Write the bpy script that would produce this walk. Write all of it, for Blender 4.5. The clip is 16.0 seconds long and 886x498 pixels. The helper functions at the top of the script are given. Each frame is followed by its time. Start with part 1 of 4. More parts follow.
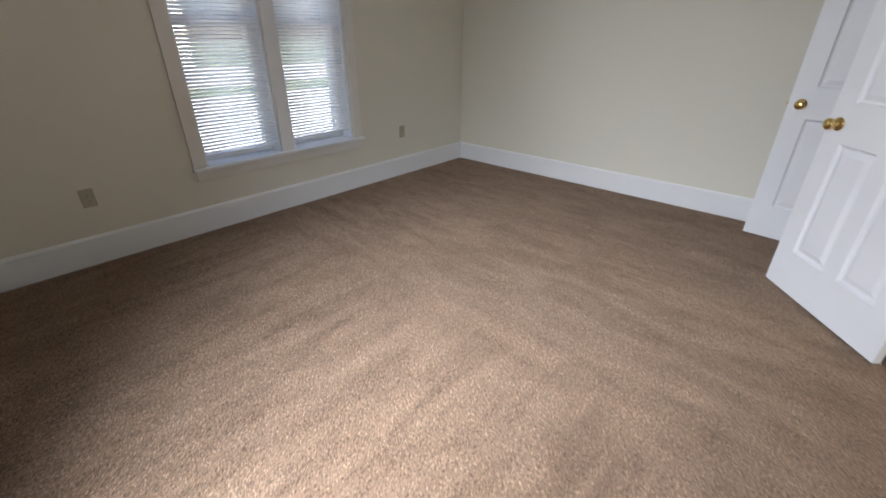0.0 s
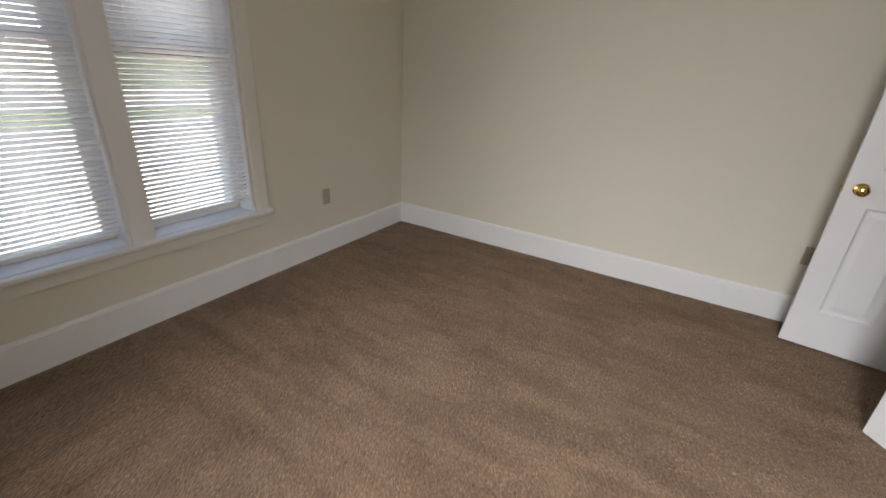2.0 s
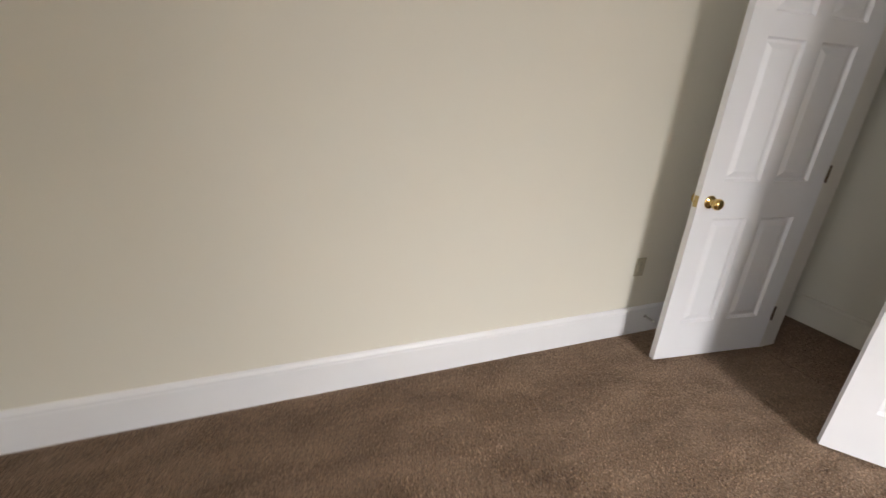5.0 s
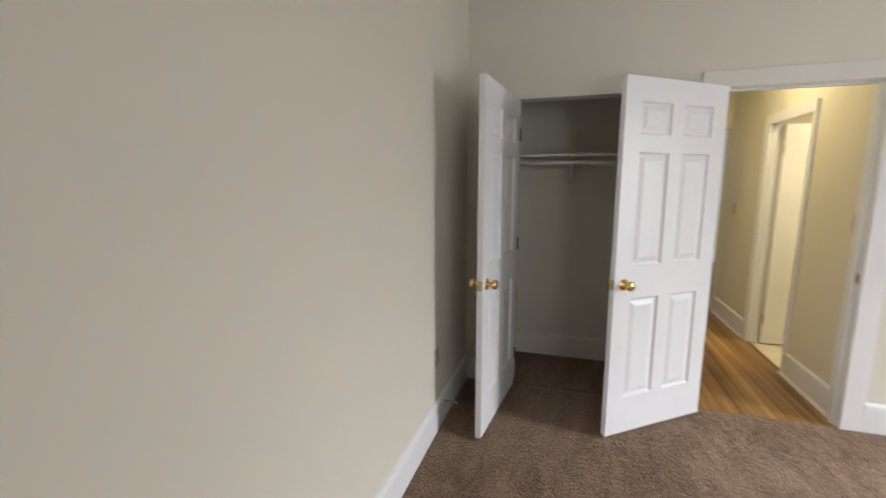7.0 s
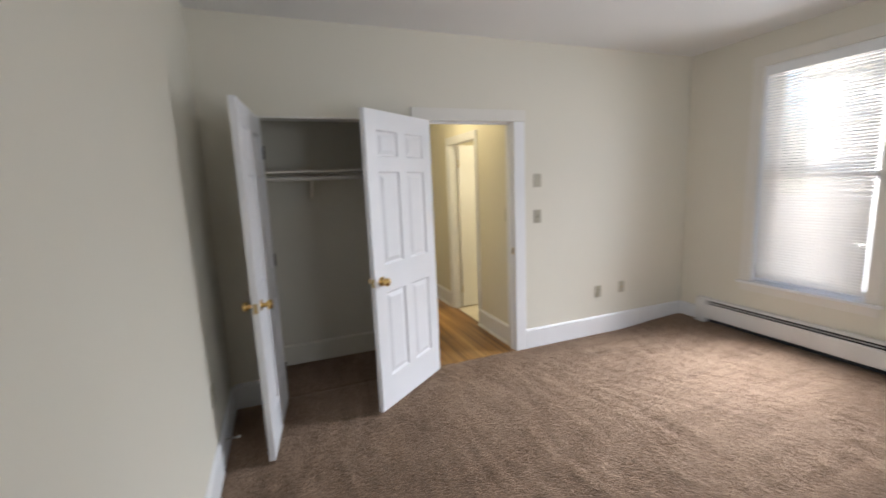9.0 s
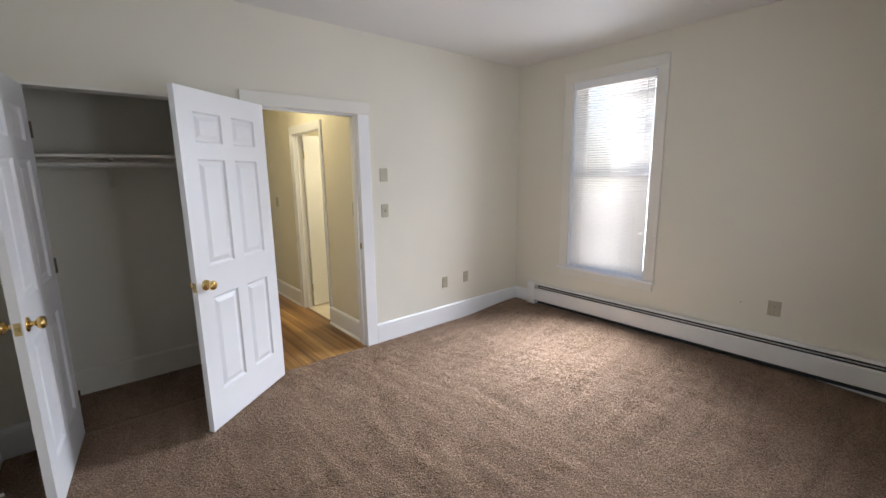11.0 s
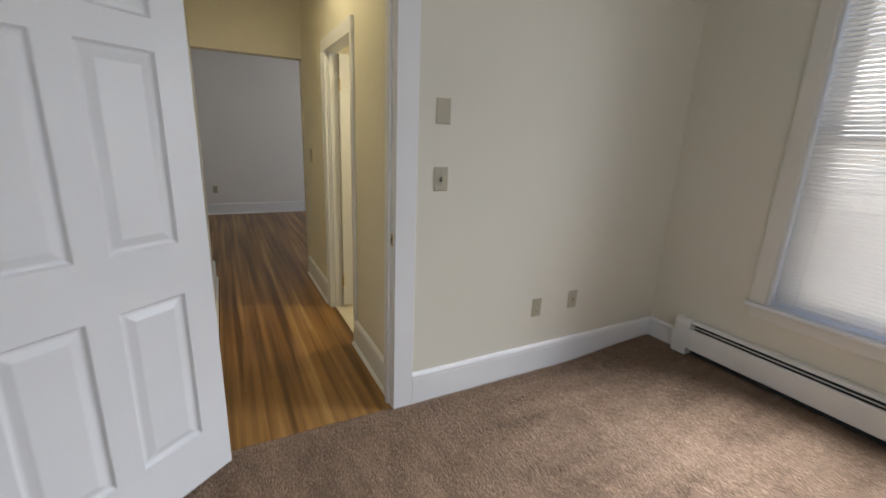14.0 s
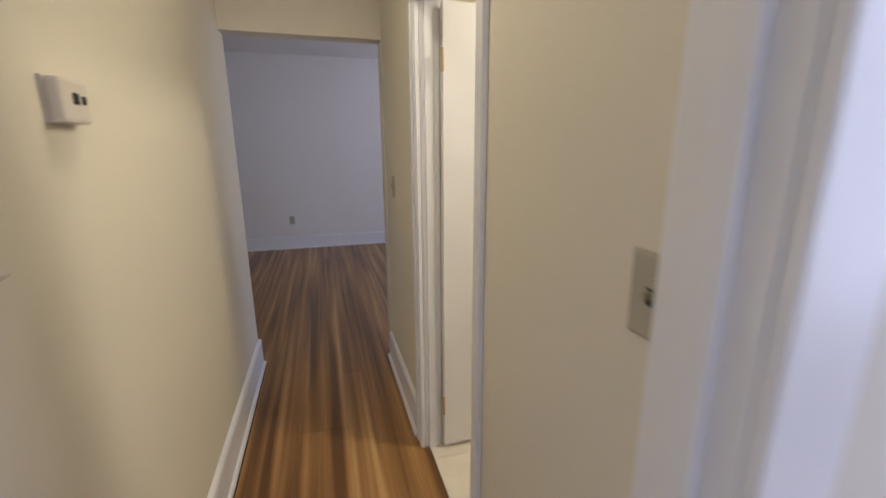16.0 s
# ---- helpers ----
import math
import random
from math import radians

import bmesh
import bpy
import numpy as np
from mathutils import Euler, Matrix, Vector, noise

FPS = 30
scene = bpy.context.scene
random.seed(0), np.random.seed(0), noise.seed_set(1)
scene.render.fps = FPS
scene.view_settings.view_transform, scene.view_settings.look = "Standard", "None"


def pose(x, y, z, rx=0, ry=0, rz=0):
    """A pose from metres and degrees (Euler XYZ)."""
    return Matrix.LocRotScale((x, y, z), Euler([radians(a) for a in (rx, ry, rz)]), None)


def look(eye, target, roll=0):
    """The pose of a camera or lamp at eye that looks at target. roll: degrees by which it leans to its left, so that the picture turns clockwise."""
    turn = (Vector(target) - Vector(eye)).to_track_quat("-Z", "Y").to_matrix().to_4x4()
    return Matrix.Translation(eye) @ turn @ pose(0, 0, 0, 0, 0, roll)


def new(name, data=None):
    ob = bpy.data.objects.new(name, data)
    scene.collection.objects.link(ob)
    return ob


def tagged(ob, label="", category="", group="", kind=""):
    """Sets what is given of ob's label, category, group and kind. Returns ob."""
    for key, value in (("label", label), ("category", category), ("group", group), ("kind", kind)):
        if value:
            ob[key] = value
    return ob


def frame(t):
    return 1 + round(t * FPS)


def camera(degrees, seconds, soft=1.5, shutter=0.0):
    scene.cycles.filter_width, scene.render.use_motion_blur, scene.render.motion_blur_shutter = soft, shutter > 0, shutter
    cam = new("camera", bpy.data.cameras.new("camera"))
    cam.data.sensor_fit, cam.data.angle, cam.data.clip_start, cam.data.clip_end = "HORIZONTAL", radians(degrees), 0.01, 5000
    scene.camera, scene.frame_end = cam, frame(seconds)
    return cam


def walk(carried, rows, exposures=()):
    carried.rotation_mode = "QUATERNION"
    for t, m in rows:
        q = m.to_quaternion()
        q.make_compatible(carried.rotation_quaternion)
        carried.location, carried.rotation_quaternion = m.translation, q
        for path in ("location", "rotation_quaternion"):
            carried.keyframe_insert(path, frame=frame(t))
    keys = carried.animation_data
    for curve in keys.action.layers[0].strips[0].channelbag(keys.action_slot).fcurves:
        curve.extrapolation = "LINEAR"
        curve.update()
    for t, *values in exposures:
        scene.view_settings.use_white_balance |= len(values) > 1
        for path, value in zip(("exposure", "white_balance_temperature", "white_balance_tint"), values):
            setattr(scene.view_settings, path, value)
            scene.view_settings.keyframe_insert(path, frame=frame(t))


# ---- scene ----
cam = camera(93.5, 16.0, soft=1.5, shutter=0.5)


PATH = [
    (0, (0.534, 0.544, 1.305), (1.861, 1.736, 0.4), 0.1),
    (0.5, (0.699, 0.67, 1.312), (2.024, 1.913, 0.475), 0.4),
    (1, (0.946, 0.852, 1.33), (2.288, 2.074, 0.491), 3.0),
    (1.5, (1.122, 1.173, 1.345), (2.595, 2.274, 0.56), 2.6),
    (2, (1.315, 1.456, 1.356), (2.907, 2.382, 0.577), 3.3),
    (2.5, (1.564, 1.766, 1.36), (3.236, 2.553, 0.594), 2.3),
    (3, (1.751, 2.09, 1.363), (3.556, 2.63, 0.693), -1.5),
    (3.5, (1.956, 2.281, 1.367), (3.823, 2.518, 0.691), 0.4),
    (6, (3.383, 2.89, 1.422), (4.726, 1.514, 0.871), 0.5),
    (6.5, (3.625, 2.985, 1.463), (4.605, 1.284, 1.082), -1.2),
    (7, (3.716, 2.981, 1.484), (4.296, 1.092, 1.177), -0.0),
    (7.5, (3.885, 3.055, 1.509), (4.117, 1.105, 1.129), -4.3),
    (8, (3.971, 3.143, 1.546), (3.905, 1.172, 1.211), -1.9),
    (8.5, (3.966, 3.212, 1.538), (3.69, 1.262, 1.19), -1.0),
    (9, (4.006, 3.202, 1.561), (3.295, 1.359, 1.25), -2.4),
    (9.5, (3.995, 3.243, 1.571), (2.923, 1.585, 1.255), -1.6),
    (10, (3.973, 3.255, 1.571), (2.709, 1.735, 1.266), -0.8),
    (12.5, (3.467, 2.868, 1.49), (2.22, 1.37, 1.042), -0.3),
    (13, (3.239, 2.576, 1.461), (2.02, 1.058, 1.002), 1.5),
    (13.5, (3.022, 2.225, 1.431), (1.929, 0.622, 0.948), 1.1),
    (14, (2.804, 1.85, 1.427), (1.892, 0.145, 0.914), 2.4),
    (14.5, (2.691, 1.445, 1.436), (1.815, -0.285, 0.948), 1.4),
    (15, (2.572, 1.017, 1.426), (1.833, -0.766, 0.903), 1.8),
    (15.5, (2.469, 0.632, 1.414), (1.940, -1.228, 0.907), 1.8),
    (16, (2.461, 0.251, 1.439), (1.923, -1.618, 0.974), -0.3),
]
EXPOSURES = [
    (0.0, 1.98, 5800, 9), (2.0, 1.95, 6400, 10), (3.0, 2.22, 6750, 10), (3.5, 2.55, 6800, 10), (6.0, 2.5, 6300, 12), (6.5, 2.6, 6300, 10), (7.0, 2.3, 6200, 10), (8.0, 2.3, 6000, 10),
    (9.0, 2.25, 5900, 10), (10.0, 2.25, 5800, 10), (12.5, 2.2, 5700, 10), (13.0, 2.0, 5650, 7), (14.0, 1.7, 5900, 8), (15.0, 2.25, 6100, 10), (15.5, 2.1, 5900, 11), (16.0, 2.05, 5250, 22)]
walk(cam, [(t, look(eye, target, roll)) for t, eye, target, roll in PATH], exposures=EXPOSURES)

# ---------- world, sun and lamps ----------
SKY, SUN = 0.15, 4.2
world = bpy.data.worlds.new("sky")
scene.world = world
world.use_nodes = True
sky = world.node_tree.nodes.new("ShaderNodeTexSky")
sky.sky_type, sky.sun_disc = "NISHITA", False
sky.sun_elevation, sky.sun_rotation = radians(42), radians(150)
sky.air_density, sky.dust_density = 0.7, 6.0
world.node_tree.links.new(sky.outputs[0], world.node_tree.nodes["Background"].inputs[0])
world.node_tree.nodes["Background"].inputs[1].default_value = SKY

sun_data = bpy.data.lights.new("sun", "SUN")
sun_data.energy, sun_data.angle, sun_data.color = SUN, radians(0.5), (1.0, 0.95, 0.88)
sun = new("sun", sun_data)
sun.matrix_world = look((20, -34, 36), (0, 0, 0))


def window_lamp(name, width, height, watts, eye, target, color=(0.99, 0.985, 1.0)):
    """Daylight that stands in a window's opening."""
    d = bpy.data.lights.new(name, "AREA")
    d.shape, d.size, d.size_y, d.energy, d.color = "RECTANGLE", width, height, watts, color
    ob = new(name, d)
    ob.matrix_world = look(eye, target)
    return ob


# skylight let in by the blinds: a broad glow from each light, and from the tall window a beam bent down by its slats
for x in (1.884, 2.588):
    window_lamp("daylight_north", 0.54, 1.66, 1.6, (x, 3.772, 1.42), (x, 2.772, 1.42)).data.spread = radians(140)
window_lamp("daylight_west", 0.78, 1.70, 2.7, (0.006, 1.125, 1.50), (1.006, 1.125, 1.50)).data.spread = radians(120)
for z in (1.0, 1.55, 2.1):
    window_lamp("daylight_west", 0.74, 0.07, 3.0, (0.045, 1.125, z), (1.045, 1.275, z - 0.95)).data.spread = radians(86)

bath_data = bpy.data.lights.new("bath_lamp", "AREA")
bath_data.shape, bath_data.size, bath_data.energy, bath_data.color = "DISK", 0.3, 4.6, (1.0, 0.82, 0.49)
bath_lamp = new("bath_lamp", bath_data)
bath_lamp.matrix_world = look((1.0, -0.92, 2.35), (1.9, -1.0, 1.0))

hall_data = bpy.data.lights.new("hall_lamp", "AREA")
hall_data.shape, hall_data.size, hall_data.energy, hall_data.color = "DISK", 0.25, 2.1, (1.0, 0.82, 0.49)
hall_lamp = new("hall_lamp", hall_data)
hall_lamp.matrix_world = look((2.5, -0.95, 2.66), (2.5, -0.95, 0.0))
window_lamp("daylight_far_room", 1.9, 1.5, 5.2, (-1.25, -4.55, 1.45), (2.0, -4.55, 1.2), (0.95, 0.96, 1.0))

# ---------- materials ----------


def nodes_of(name):
    m = bpy.data.materials.new(name)
    m.use_nodes = True
    return m, m.node_tree.nodes, m.node_tree.links, m.node_tree.nodes["Principled BSDF"]


def paint(name, color, rough=0.5, vary=0.04, scale=1.3, bump=0.08, grain=180.0, metal=0.0, dirt=None, specular=0.5, space="Object"):
    """A plain surface: colour with soft large variation and fine relief."""
    m, n, l, b = nodes_of(name)
    co = n.new("ShaderNodeTexCoord")
    big = n.new("ShaderNodeTexNoise")
    big.inputs["Scale"].default_value, big.inputs["Detail"].default_value = scale, 5
    l.new(co.outputs[space], big.inputs["Vector"])
    ramp = n.new("ShaderNodeValToRGB")
    ramp.color_ramp.elements[0].position, ramp.color_ramp.elements[1].position = 0.3, 0.7
    low = dirt or tuple(c * (1 - vary) for c in color)
    ramp.color_ramp.elements[0].color = (*low, 1)
    ramp.color_ramp.elements[1].color = (*[min(1, c * (1 + vary)) for c in color], 1)
    l.new(big.outputs[0], ramp.inputs[0])
    l.new(ramp.outputs[0], b.inputs["Base Color"])
    fine = n.new("ShaderNodeTexNoise")
    fine.inputs["Scale"].default_value, fine.inputs["Detail"].default_value = grain, 3
    l.new(co.outputs[space], fine.inputs["Vector"])
    bp = n.new("ShaderNodeBump")
    bp.inputs["Strength"].default_value, bp.inputs["Distance"].default_value = bump, 0.002
    l.new(fine.outputs[0], bp.inputs["Height"])
    l.new(bp.outputs[0], b.inputs["Normal"])
    b.inputs["Roughness"].default_value, b.inputs["Metallic"].default_value = rough, metal
    b.inputs["Specular IOR Level"].default_value = specular
    return m


def wall_paint(name, color):
    """Rolled emulsion over old plaster: orange-peel, slow waves, faint patches."""
    m, n, l, b = nodes_of(name)
    co = n.new("ShaderNodeTexCoord")
    a = n.new("ShaderNodeTexNoise")
    a.inputs["Scale"].default_value, a.inputs["Detail"].default_value = 0.9, 6
    l.new(co.outputs["Object"], a.inputs["Vector"])
    mix = n.new("ShaderNodeMix")
    mix.data_type = "RGBA"
    mix.inputs["A"].default_value = (*[c * 0.965 for c in color], 1)
    mix.inputs["B"].default_value = (*[min(1, c * 1.03) for c in color], 1)
    l.new(a.outputs[0], mix.inputs["Factor"])
    l.new(mix.outputs["Result"], b.inputs["Base Color"])
    peel = n.new("ShaderNodeTexNoise")
    peel.inputs["Scale"].default_value, peel.inputs["Detail"].default_value = 240, 2
    wave = n.new("ShaderNodeTexNoise")
    wave.inputs["Scale"].default_value, wave.inputs["Detail"].default_value = 3.5, 3
    for t in (peel, wave):
        l.new(co.outputs["Object"], t.inputs["Vector"])
    b1, b2 = n.new("ShaderNodeBump"), n.new("ShaderNodeBump")
    b1.inputs["Strength"].default_value, b1.inputs["Distance"].default_value = 0.10, 0.001
    b2.inputs["Strength"].default_value, b2.inputs["Distance"].default_value = 0.12, 0.02
    l.new(peel.outputs[0], b1.inputs["Height"])
    l.new(wave.outputs[0], b2.inputs["Height"])
    l.new(b2.outputs[0], b1.inputs["Normal"])
    l.new(b1.outputs[0], b.inputs["Normal"])
    b.inputs["Roughness"].default_value = 0.62
    b.inputs["Specular IOR Level"].default_value = 0.35
    return m


def carpet_material(name, tuft):
    """Brown cut pile: tufts, vacuum strokes, trodden patches, and painted shade between tufts."""
    m, n, l, b = nodes_of(name)
    co = n.new("ShaderNodeTexCoord")
    turn = n.new("ShaderNodeMapping")
    turn.inputs["Rotation"].default_value = (0, 0, radians(-14))
    turn.inputs["Scale"].default_value = (7.5, 1.9, 1)
    l.new(co.outputs["Object"], turn.inputs["Vector"])
    stroke = n.new("ShaderNodeTexNoise")
    stroke.inputs["Scale"].default_value, stroke.inputs["Detail"].default_value = 1.0, 2.5
    stroke.inputs["Distortion"].default_value = 0.9
    l.new(turn.outputs[0], stroke.inputs["Vector"])
    turn2 = n.new("ShaderNodeMapping")
    turn2.inputs["Rotation"].default_value = (0, 0, radians(9))
    turn2.inputs["Scale"].default_value = (1.7, 8.5, 1)
    l.new(co.outputs["Object"], turn2.inputs["Vector"])
    stroke2 = n.new("ShaderNodeTexNoise")
    stroke2.inputs["Scale"].default_value, stroke2.inputs["Detail"].default_value = 1.0, 2.5
    stroke2.inputs["Distortion"].default_value = 0.8
    l.new(turn2.outputs[0], stroke2.inputs["Vector"])
    axes = n.new("ShaderNodeSeparateXYZ")
    l.new(co.outputs["Object"], axes.inputs[0])
    side = n.new("ShaderNodeMapRange")
    side.inputs["From Min"].default_value, side.inputs["From Max"].default_value = 1.55, 2.05
    l.new(axes.outputs["X"], side.inputs["Value"])
    swept = n.new("ShaderNodeMix")
    l.new(side.outputs["Result"], swept.inputs["Factor"])
    l.new(stroke2.outputs[0], swept.inputs["A"])
    l.new(stroke.outputs[0], swept.inputs["B"])
    patch = n.new("ShaderNodeTexNoise")
    patch.inputs["Scale"].default_value, patch.inputs["Detail"].default_value = 4.5, 6
    patch.inputs["Distortion"].default_value = 1.5
    l.new(co.outputs["Object"], patch.inputs["Vector"])
    fleck = n.new("ShaderNodeTexNoise")
    fleck.inputs["Scale"].default_value, fleck.inputs["Detail"].default_value = 95, 3
    l.new(co.outputs["Object"], fleck.inputs["Vector"])
    add = n.new("ShaderNodeMath")
    add.operation = "MULTIPLY_ADD"
    add.inputs[1].default_value = 0.64
    l.new(swept.outputs["Result"], add.inputs[0])
    add2 = n.new("ShaderNodeMath")
    add2.operation = "MULTIPLY_ADD"
    add2.inputs[1].default_value = 0.26
    l.new(patch.outputs[0], add2.inputs[0])
    add3 = n.new("ShaderNodeMath")
    add3.operation = "MULTIPLY"
    add3.inputs[1].default_value = 0.20
    l.new(fleck.outputs[0], add3.inputs[0])
    l.new(add3.outputs[0], add2.inputs[2])
    l.new(add2.outputs[0], add.inputs[2])
    ramp = n.new("ShaderNodeValToRGB")
    e = ramp.color_ramp.elements
    e[0].position, e[1].position = 0.35, 0.70
    e[0].color = (0.160, 0.099, 0.061, 1)
    e[1].color = (0.370, 0.250, 0.167, 1)
    l.new(add.outputs[0], ramp.inputs[0])
    geo = n.new("ShaderNodeNewGeometry")
    yarn = n.new("ShaderNodeMapRange")
    yarn.inputs["To Min"].default_value, yarn.inputs["To Max"].default_value = 0.56, 1.40
    l.new(geo.outputs["Random Per Island"], yarn.inputs["Value"])
    tinted = n.new("ShaderNodeMix")
    tinted.data_type, tinted.blend_type = "RGBA", "MULTIPLY"
    tinted.inputs["Factor"].default_value = 1.0
    l.new(ramp.outputs[0], tinted.inputs["A"])
    l.new(yarn.outputs["Result"], tinted.inputs["B"])
    # dark specks: the shade in gaps between tufts, put into the yarn colour
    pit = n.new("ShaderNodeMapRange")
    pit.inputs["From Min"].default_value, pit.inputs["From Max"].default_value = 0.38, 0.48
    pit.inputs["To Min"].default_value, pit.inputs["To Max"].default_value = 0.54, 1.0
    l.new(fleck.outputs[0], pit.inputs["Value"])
    gap_shaded = n.new("ShaderNodeMix")
    gap_shaded.data_type, gap_shaded.blend_type = "RGBA", "MULTIPLY"
    gap_shaded.inputs["Factor"].default_value = 1.0
    l.new(tinted.outputs["Result"], gap_shaded.inputs["A"])
    l.new(pit.outputs["Result"], gap_shaded.inputs["B"])
    l.new(gap_shaded.outputs["Result"], b.inputs["Base Color"])
    pile = n.new("ShaderNodeTexVoronoi")
    pile.inputs["Scale"].default_value = 130
    l.new(co.outputs["Object"], pile.inputs["Vector"])
    lumps = n.new("ShaderNodeTexNoise")
    lumps.inputs["Scale"].default_value, lumps.inputs["Detail"].default_value = 38, 3
    l.new(co.outputs["Object"], lumps.inputs["Vector"])
    b1, b2 = n.new("ShaderNodeBump"), n.new("ShaderNodeBump")
    b1.invert = True
    b1.inputs["Strength"].default_value, b1.inputs["Distance"].default_value = tuft, 0.006
    b2.inputs["Strength"].default_value, b2.inputs["Distance"].default_value = 0.5, 0.012
    l.new(pile.outputs["Distance"], b1.inputs["Height"])
    l.new(lumps.outputs[0], b2.inputs["Height"])
    l.new(b2.outputs[0], b1.inputs["Normal"])
    l.new(b1.outputs[0], b.inputs["Normal"])
    b.inputs["Roughness"].default_value = 0.95
    b.inputs["Specular IOR Level"].default_value = 0.1
    b.inputs["Sheen Weight"].default_value = 0.45
    b.inputs["Sheen Tint"].default_value = (1.0, 0.78, 0.60, 1)
    b.inputs["Sheen Roughness"].default_value = 0.5
    return m


def laminate_material(name):
    """Warm laminate: bands of grain along the board, each board its own tone."""
    m, n, l, b = nodes_of(name)
    co, info = n.new("ShaderNodeTexCoord"), n.new("ShaderNodeObjectInfo")
    shift = n.new("ShaderNodeVectorMath")
    shift.operation = "MULTIPLY_ADD"
    shift.inputs[1].default_value = (1, 1, 1)
    spread = n.new("ShaderNodeCombineXYZ")
    k = n.new("ShaderNodeMath")
    k.operation = "MULTIPLY"
    k.inputs[1].default_value = 37.0
    l.new(info.outputs["Random"], k.inputs[0])
    l.new(k.outputs[0], spread.inputs[0])
    l.new(k.outputs[0], spread.inputs[1])
    l.new(co.outputs["Object"], shift.inputs[0])
    l.new(spread.outputs[0], shift.inputs[2])
    geo = n.new("ShaderNodeNewGeometry")
    bands = n.new("ShaderNodeMapping")
    bands.inputs["Scale"].default_value = (18, 0.45, 1)
    fine = n.new("ShaderNodeMapping")
    fine.inputs["Scale"].default_value = (120, 3.0, 1)
    l.new(geo.outputs["Position"], bands.inputs["Vector"])
    l.new(shift.outputs[0], fine.inputs["Vector"])
    t1, t2 = n.new("ShaderNodeTexNoise"), n.new("ShaderNodeTexNoise")
    t1.inputs["Scale"].default_value, t1.inputs["Detail"].default_value, t1.inputs["Distortion"].default_value = 1, 1.0, 0.2
    t2.inputs["Scale"].default_value, t2.inputs["Detail"].default_value = 1, 4
    l.new(bands.outputs[0], t1.inputs["Vector"])
    l.new(fine.outputs[0], t2.inputs["Vector"])
    mixv = n.new("ShaderNodeMath")
    mixv.operation = "MULTIPLY_ADD"
    mixv.inputs[1].default_value = 0.75
    s = n.new("ShaderNodeMath")
    s.operation = "MULTIPLY_ADD"
    s.inputs[1].default_value = 0.12
    l.new(t2.outputs[0], s.inputs[0])
    tone = n.new("ShaderNodeMath")
    tone.operation = "MULTIPLY"
    tone.inputs[1].default_value = 0.05
    l.new(info.outputs["Random"], tone.inputs[0])
    l.new(tone.outputs[0], s.inputs[2])
    l.new(t1.outputs[0], mixv.inputs[0])
    l.new(s.outputs[0], mixv.inputs[2])
    ramp = n.new("ShaderNodeValToRGB")
    e = ramp.color_ramp.elements
    e[0].position, e[1].position = 0.34, 0.68
    e[0].color = (0.135, 0.064, 0.019, 1)
    e[1].color = (0.58, 0.37, 0.135, 1)
    mid = e.new(0.51)
    mid.color = (0.335, 0.178, 0.053, 1)
    l.new(mixv.outputs[0], ramp.inputs[0])
    l.new(ramp.outputs[0], b.inputs["Base Color"])
    bp = n.new("ShaderNodeBump")
    bp.inputs["Strength"].default_value, bp.inputs["Distance"].default_value = 0.12, 0.001
    l.new(t2.outputs[0], bp.inputs["Height"])
    l.new(bp.outputs[0], b.inputs["Normal"])
    b.inputs["Roughness"].default_value = 0.34
    return m


def slat_material(name):
    """White vinyl blind slat, letting a little light through."""
    m, n, l, b = nodes_of(name)
    b.inputs["Base Color"].default_value = (0.86, 0.86, 0.85, 1)
    b.inputs["Roughness"].default_value = 0.4
    tr = n.new("ShaderNodeBsdfTranslucent")
    tr.inputs["Color"].default_value = (1.0, 0.965, 0.915, 1)
    mix = n.new("ShaderNodeMixShader")
    mix.inputs[0].default_value = 0.90
    l.new(b.outputs[0], mix.inputs[1])
    l.new(tr.outputs[0], mix.inputs[2])
    l.new(mix.outputs[0], n["Material Output"].inputs["Surface"])
    return m


def glass_material(name):
    m, n, l, b = nodes_of(name)
    b.inputs["Base Color"].default_value = (0.97, 0.99, 0.98, 1)
    b.inputs["Transmission Weight"].default_value = 1.0
    b.inputs["Roughness"].default_value = 0.0
    b.inputs["IOR"].default_value = 1.05
    return m


CREAM = wall_paint("cream_wall_paint", (0.708, 0.675, 0.574))
HALLPAINT = wall_paint("hall_wall_paint", (0.745, 0.70, 0.565))
FARPAINT = wall_paint("far_room_wall_paint", (0.78, 0.76, 0.73))
CEILING = wall_paint("ceiling_paint", (0.74, 0.725, 0.70))
TRIM = paint("white_trim_paint", (0.80, 0.80, 0.80), 0.38, 0.025, 2.5, 0.06, 90)
DOORPAINT = paint("white_door_paint", (0.81, 0.81, 0.82), 0.36, 0.02, 3.0, 0.08, 70)
CASING = paint("cream_casing_paint", (0.74, 0.715, 0.65), 0.42, 0.03, 2.0, 0.06, 90)
EDGELINE = paint("brown_edge_line", (0.40, 0.34, 0.27), 0.7, 0.25, 9, 0.2, 60)
CARPET = carpet_material("brown_carpet", 0.9)
LAMINATE = laminate_material("warm_laminate")
SUBFLOOR = paint("dark_subfloor", (0.06, 0.035, 0.02), 0.8)
BRASS = paint("polished_brass", (0.74, 0.52, 0.20), 0.09, 0.05, 30, 0.02, 200, metal=1.0)
DULLBRASS = paint("dull_brass", (0.55, 0.42, 0.20), 0.35, 0.1, 40, 0.05, 200, metal=1.0)
BRONZE = paint("tarnished_bronze", (0.085, 0.058, 0.034), 0.45, 0.2, 40, 0.05, 200, metal=0.4)
ALMOND = paint("almond_plastic", (0.41, 0.37, 0.265), 0.4, 0.03, 12, 0.02, 200)
IVORY = paint("ivory_plastic", (0.43, 0.395, 0.30), 0.4, 0.03, 12, 0.02, 200)
DARK = paint("dark_slot", (0.02, 0.02, 0.02), 0.6)
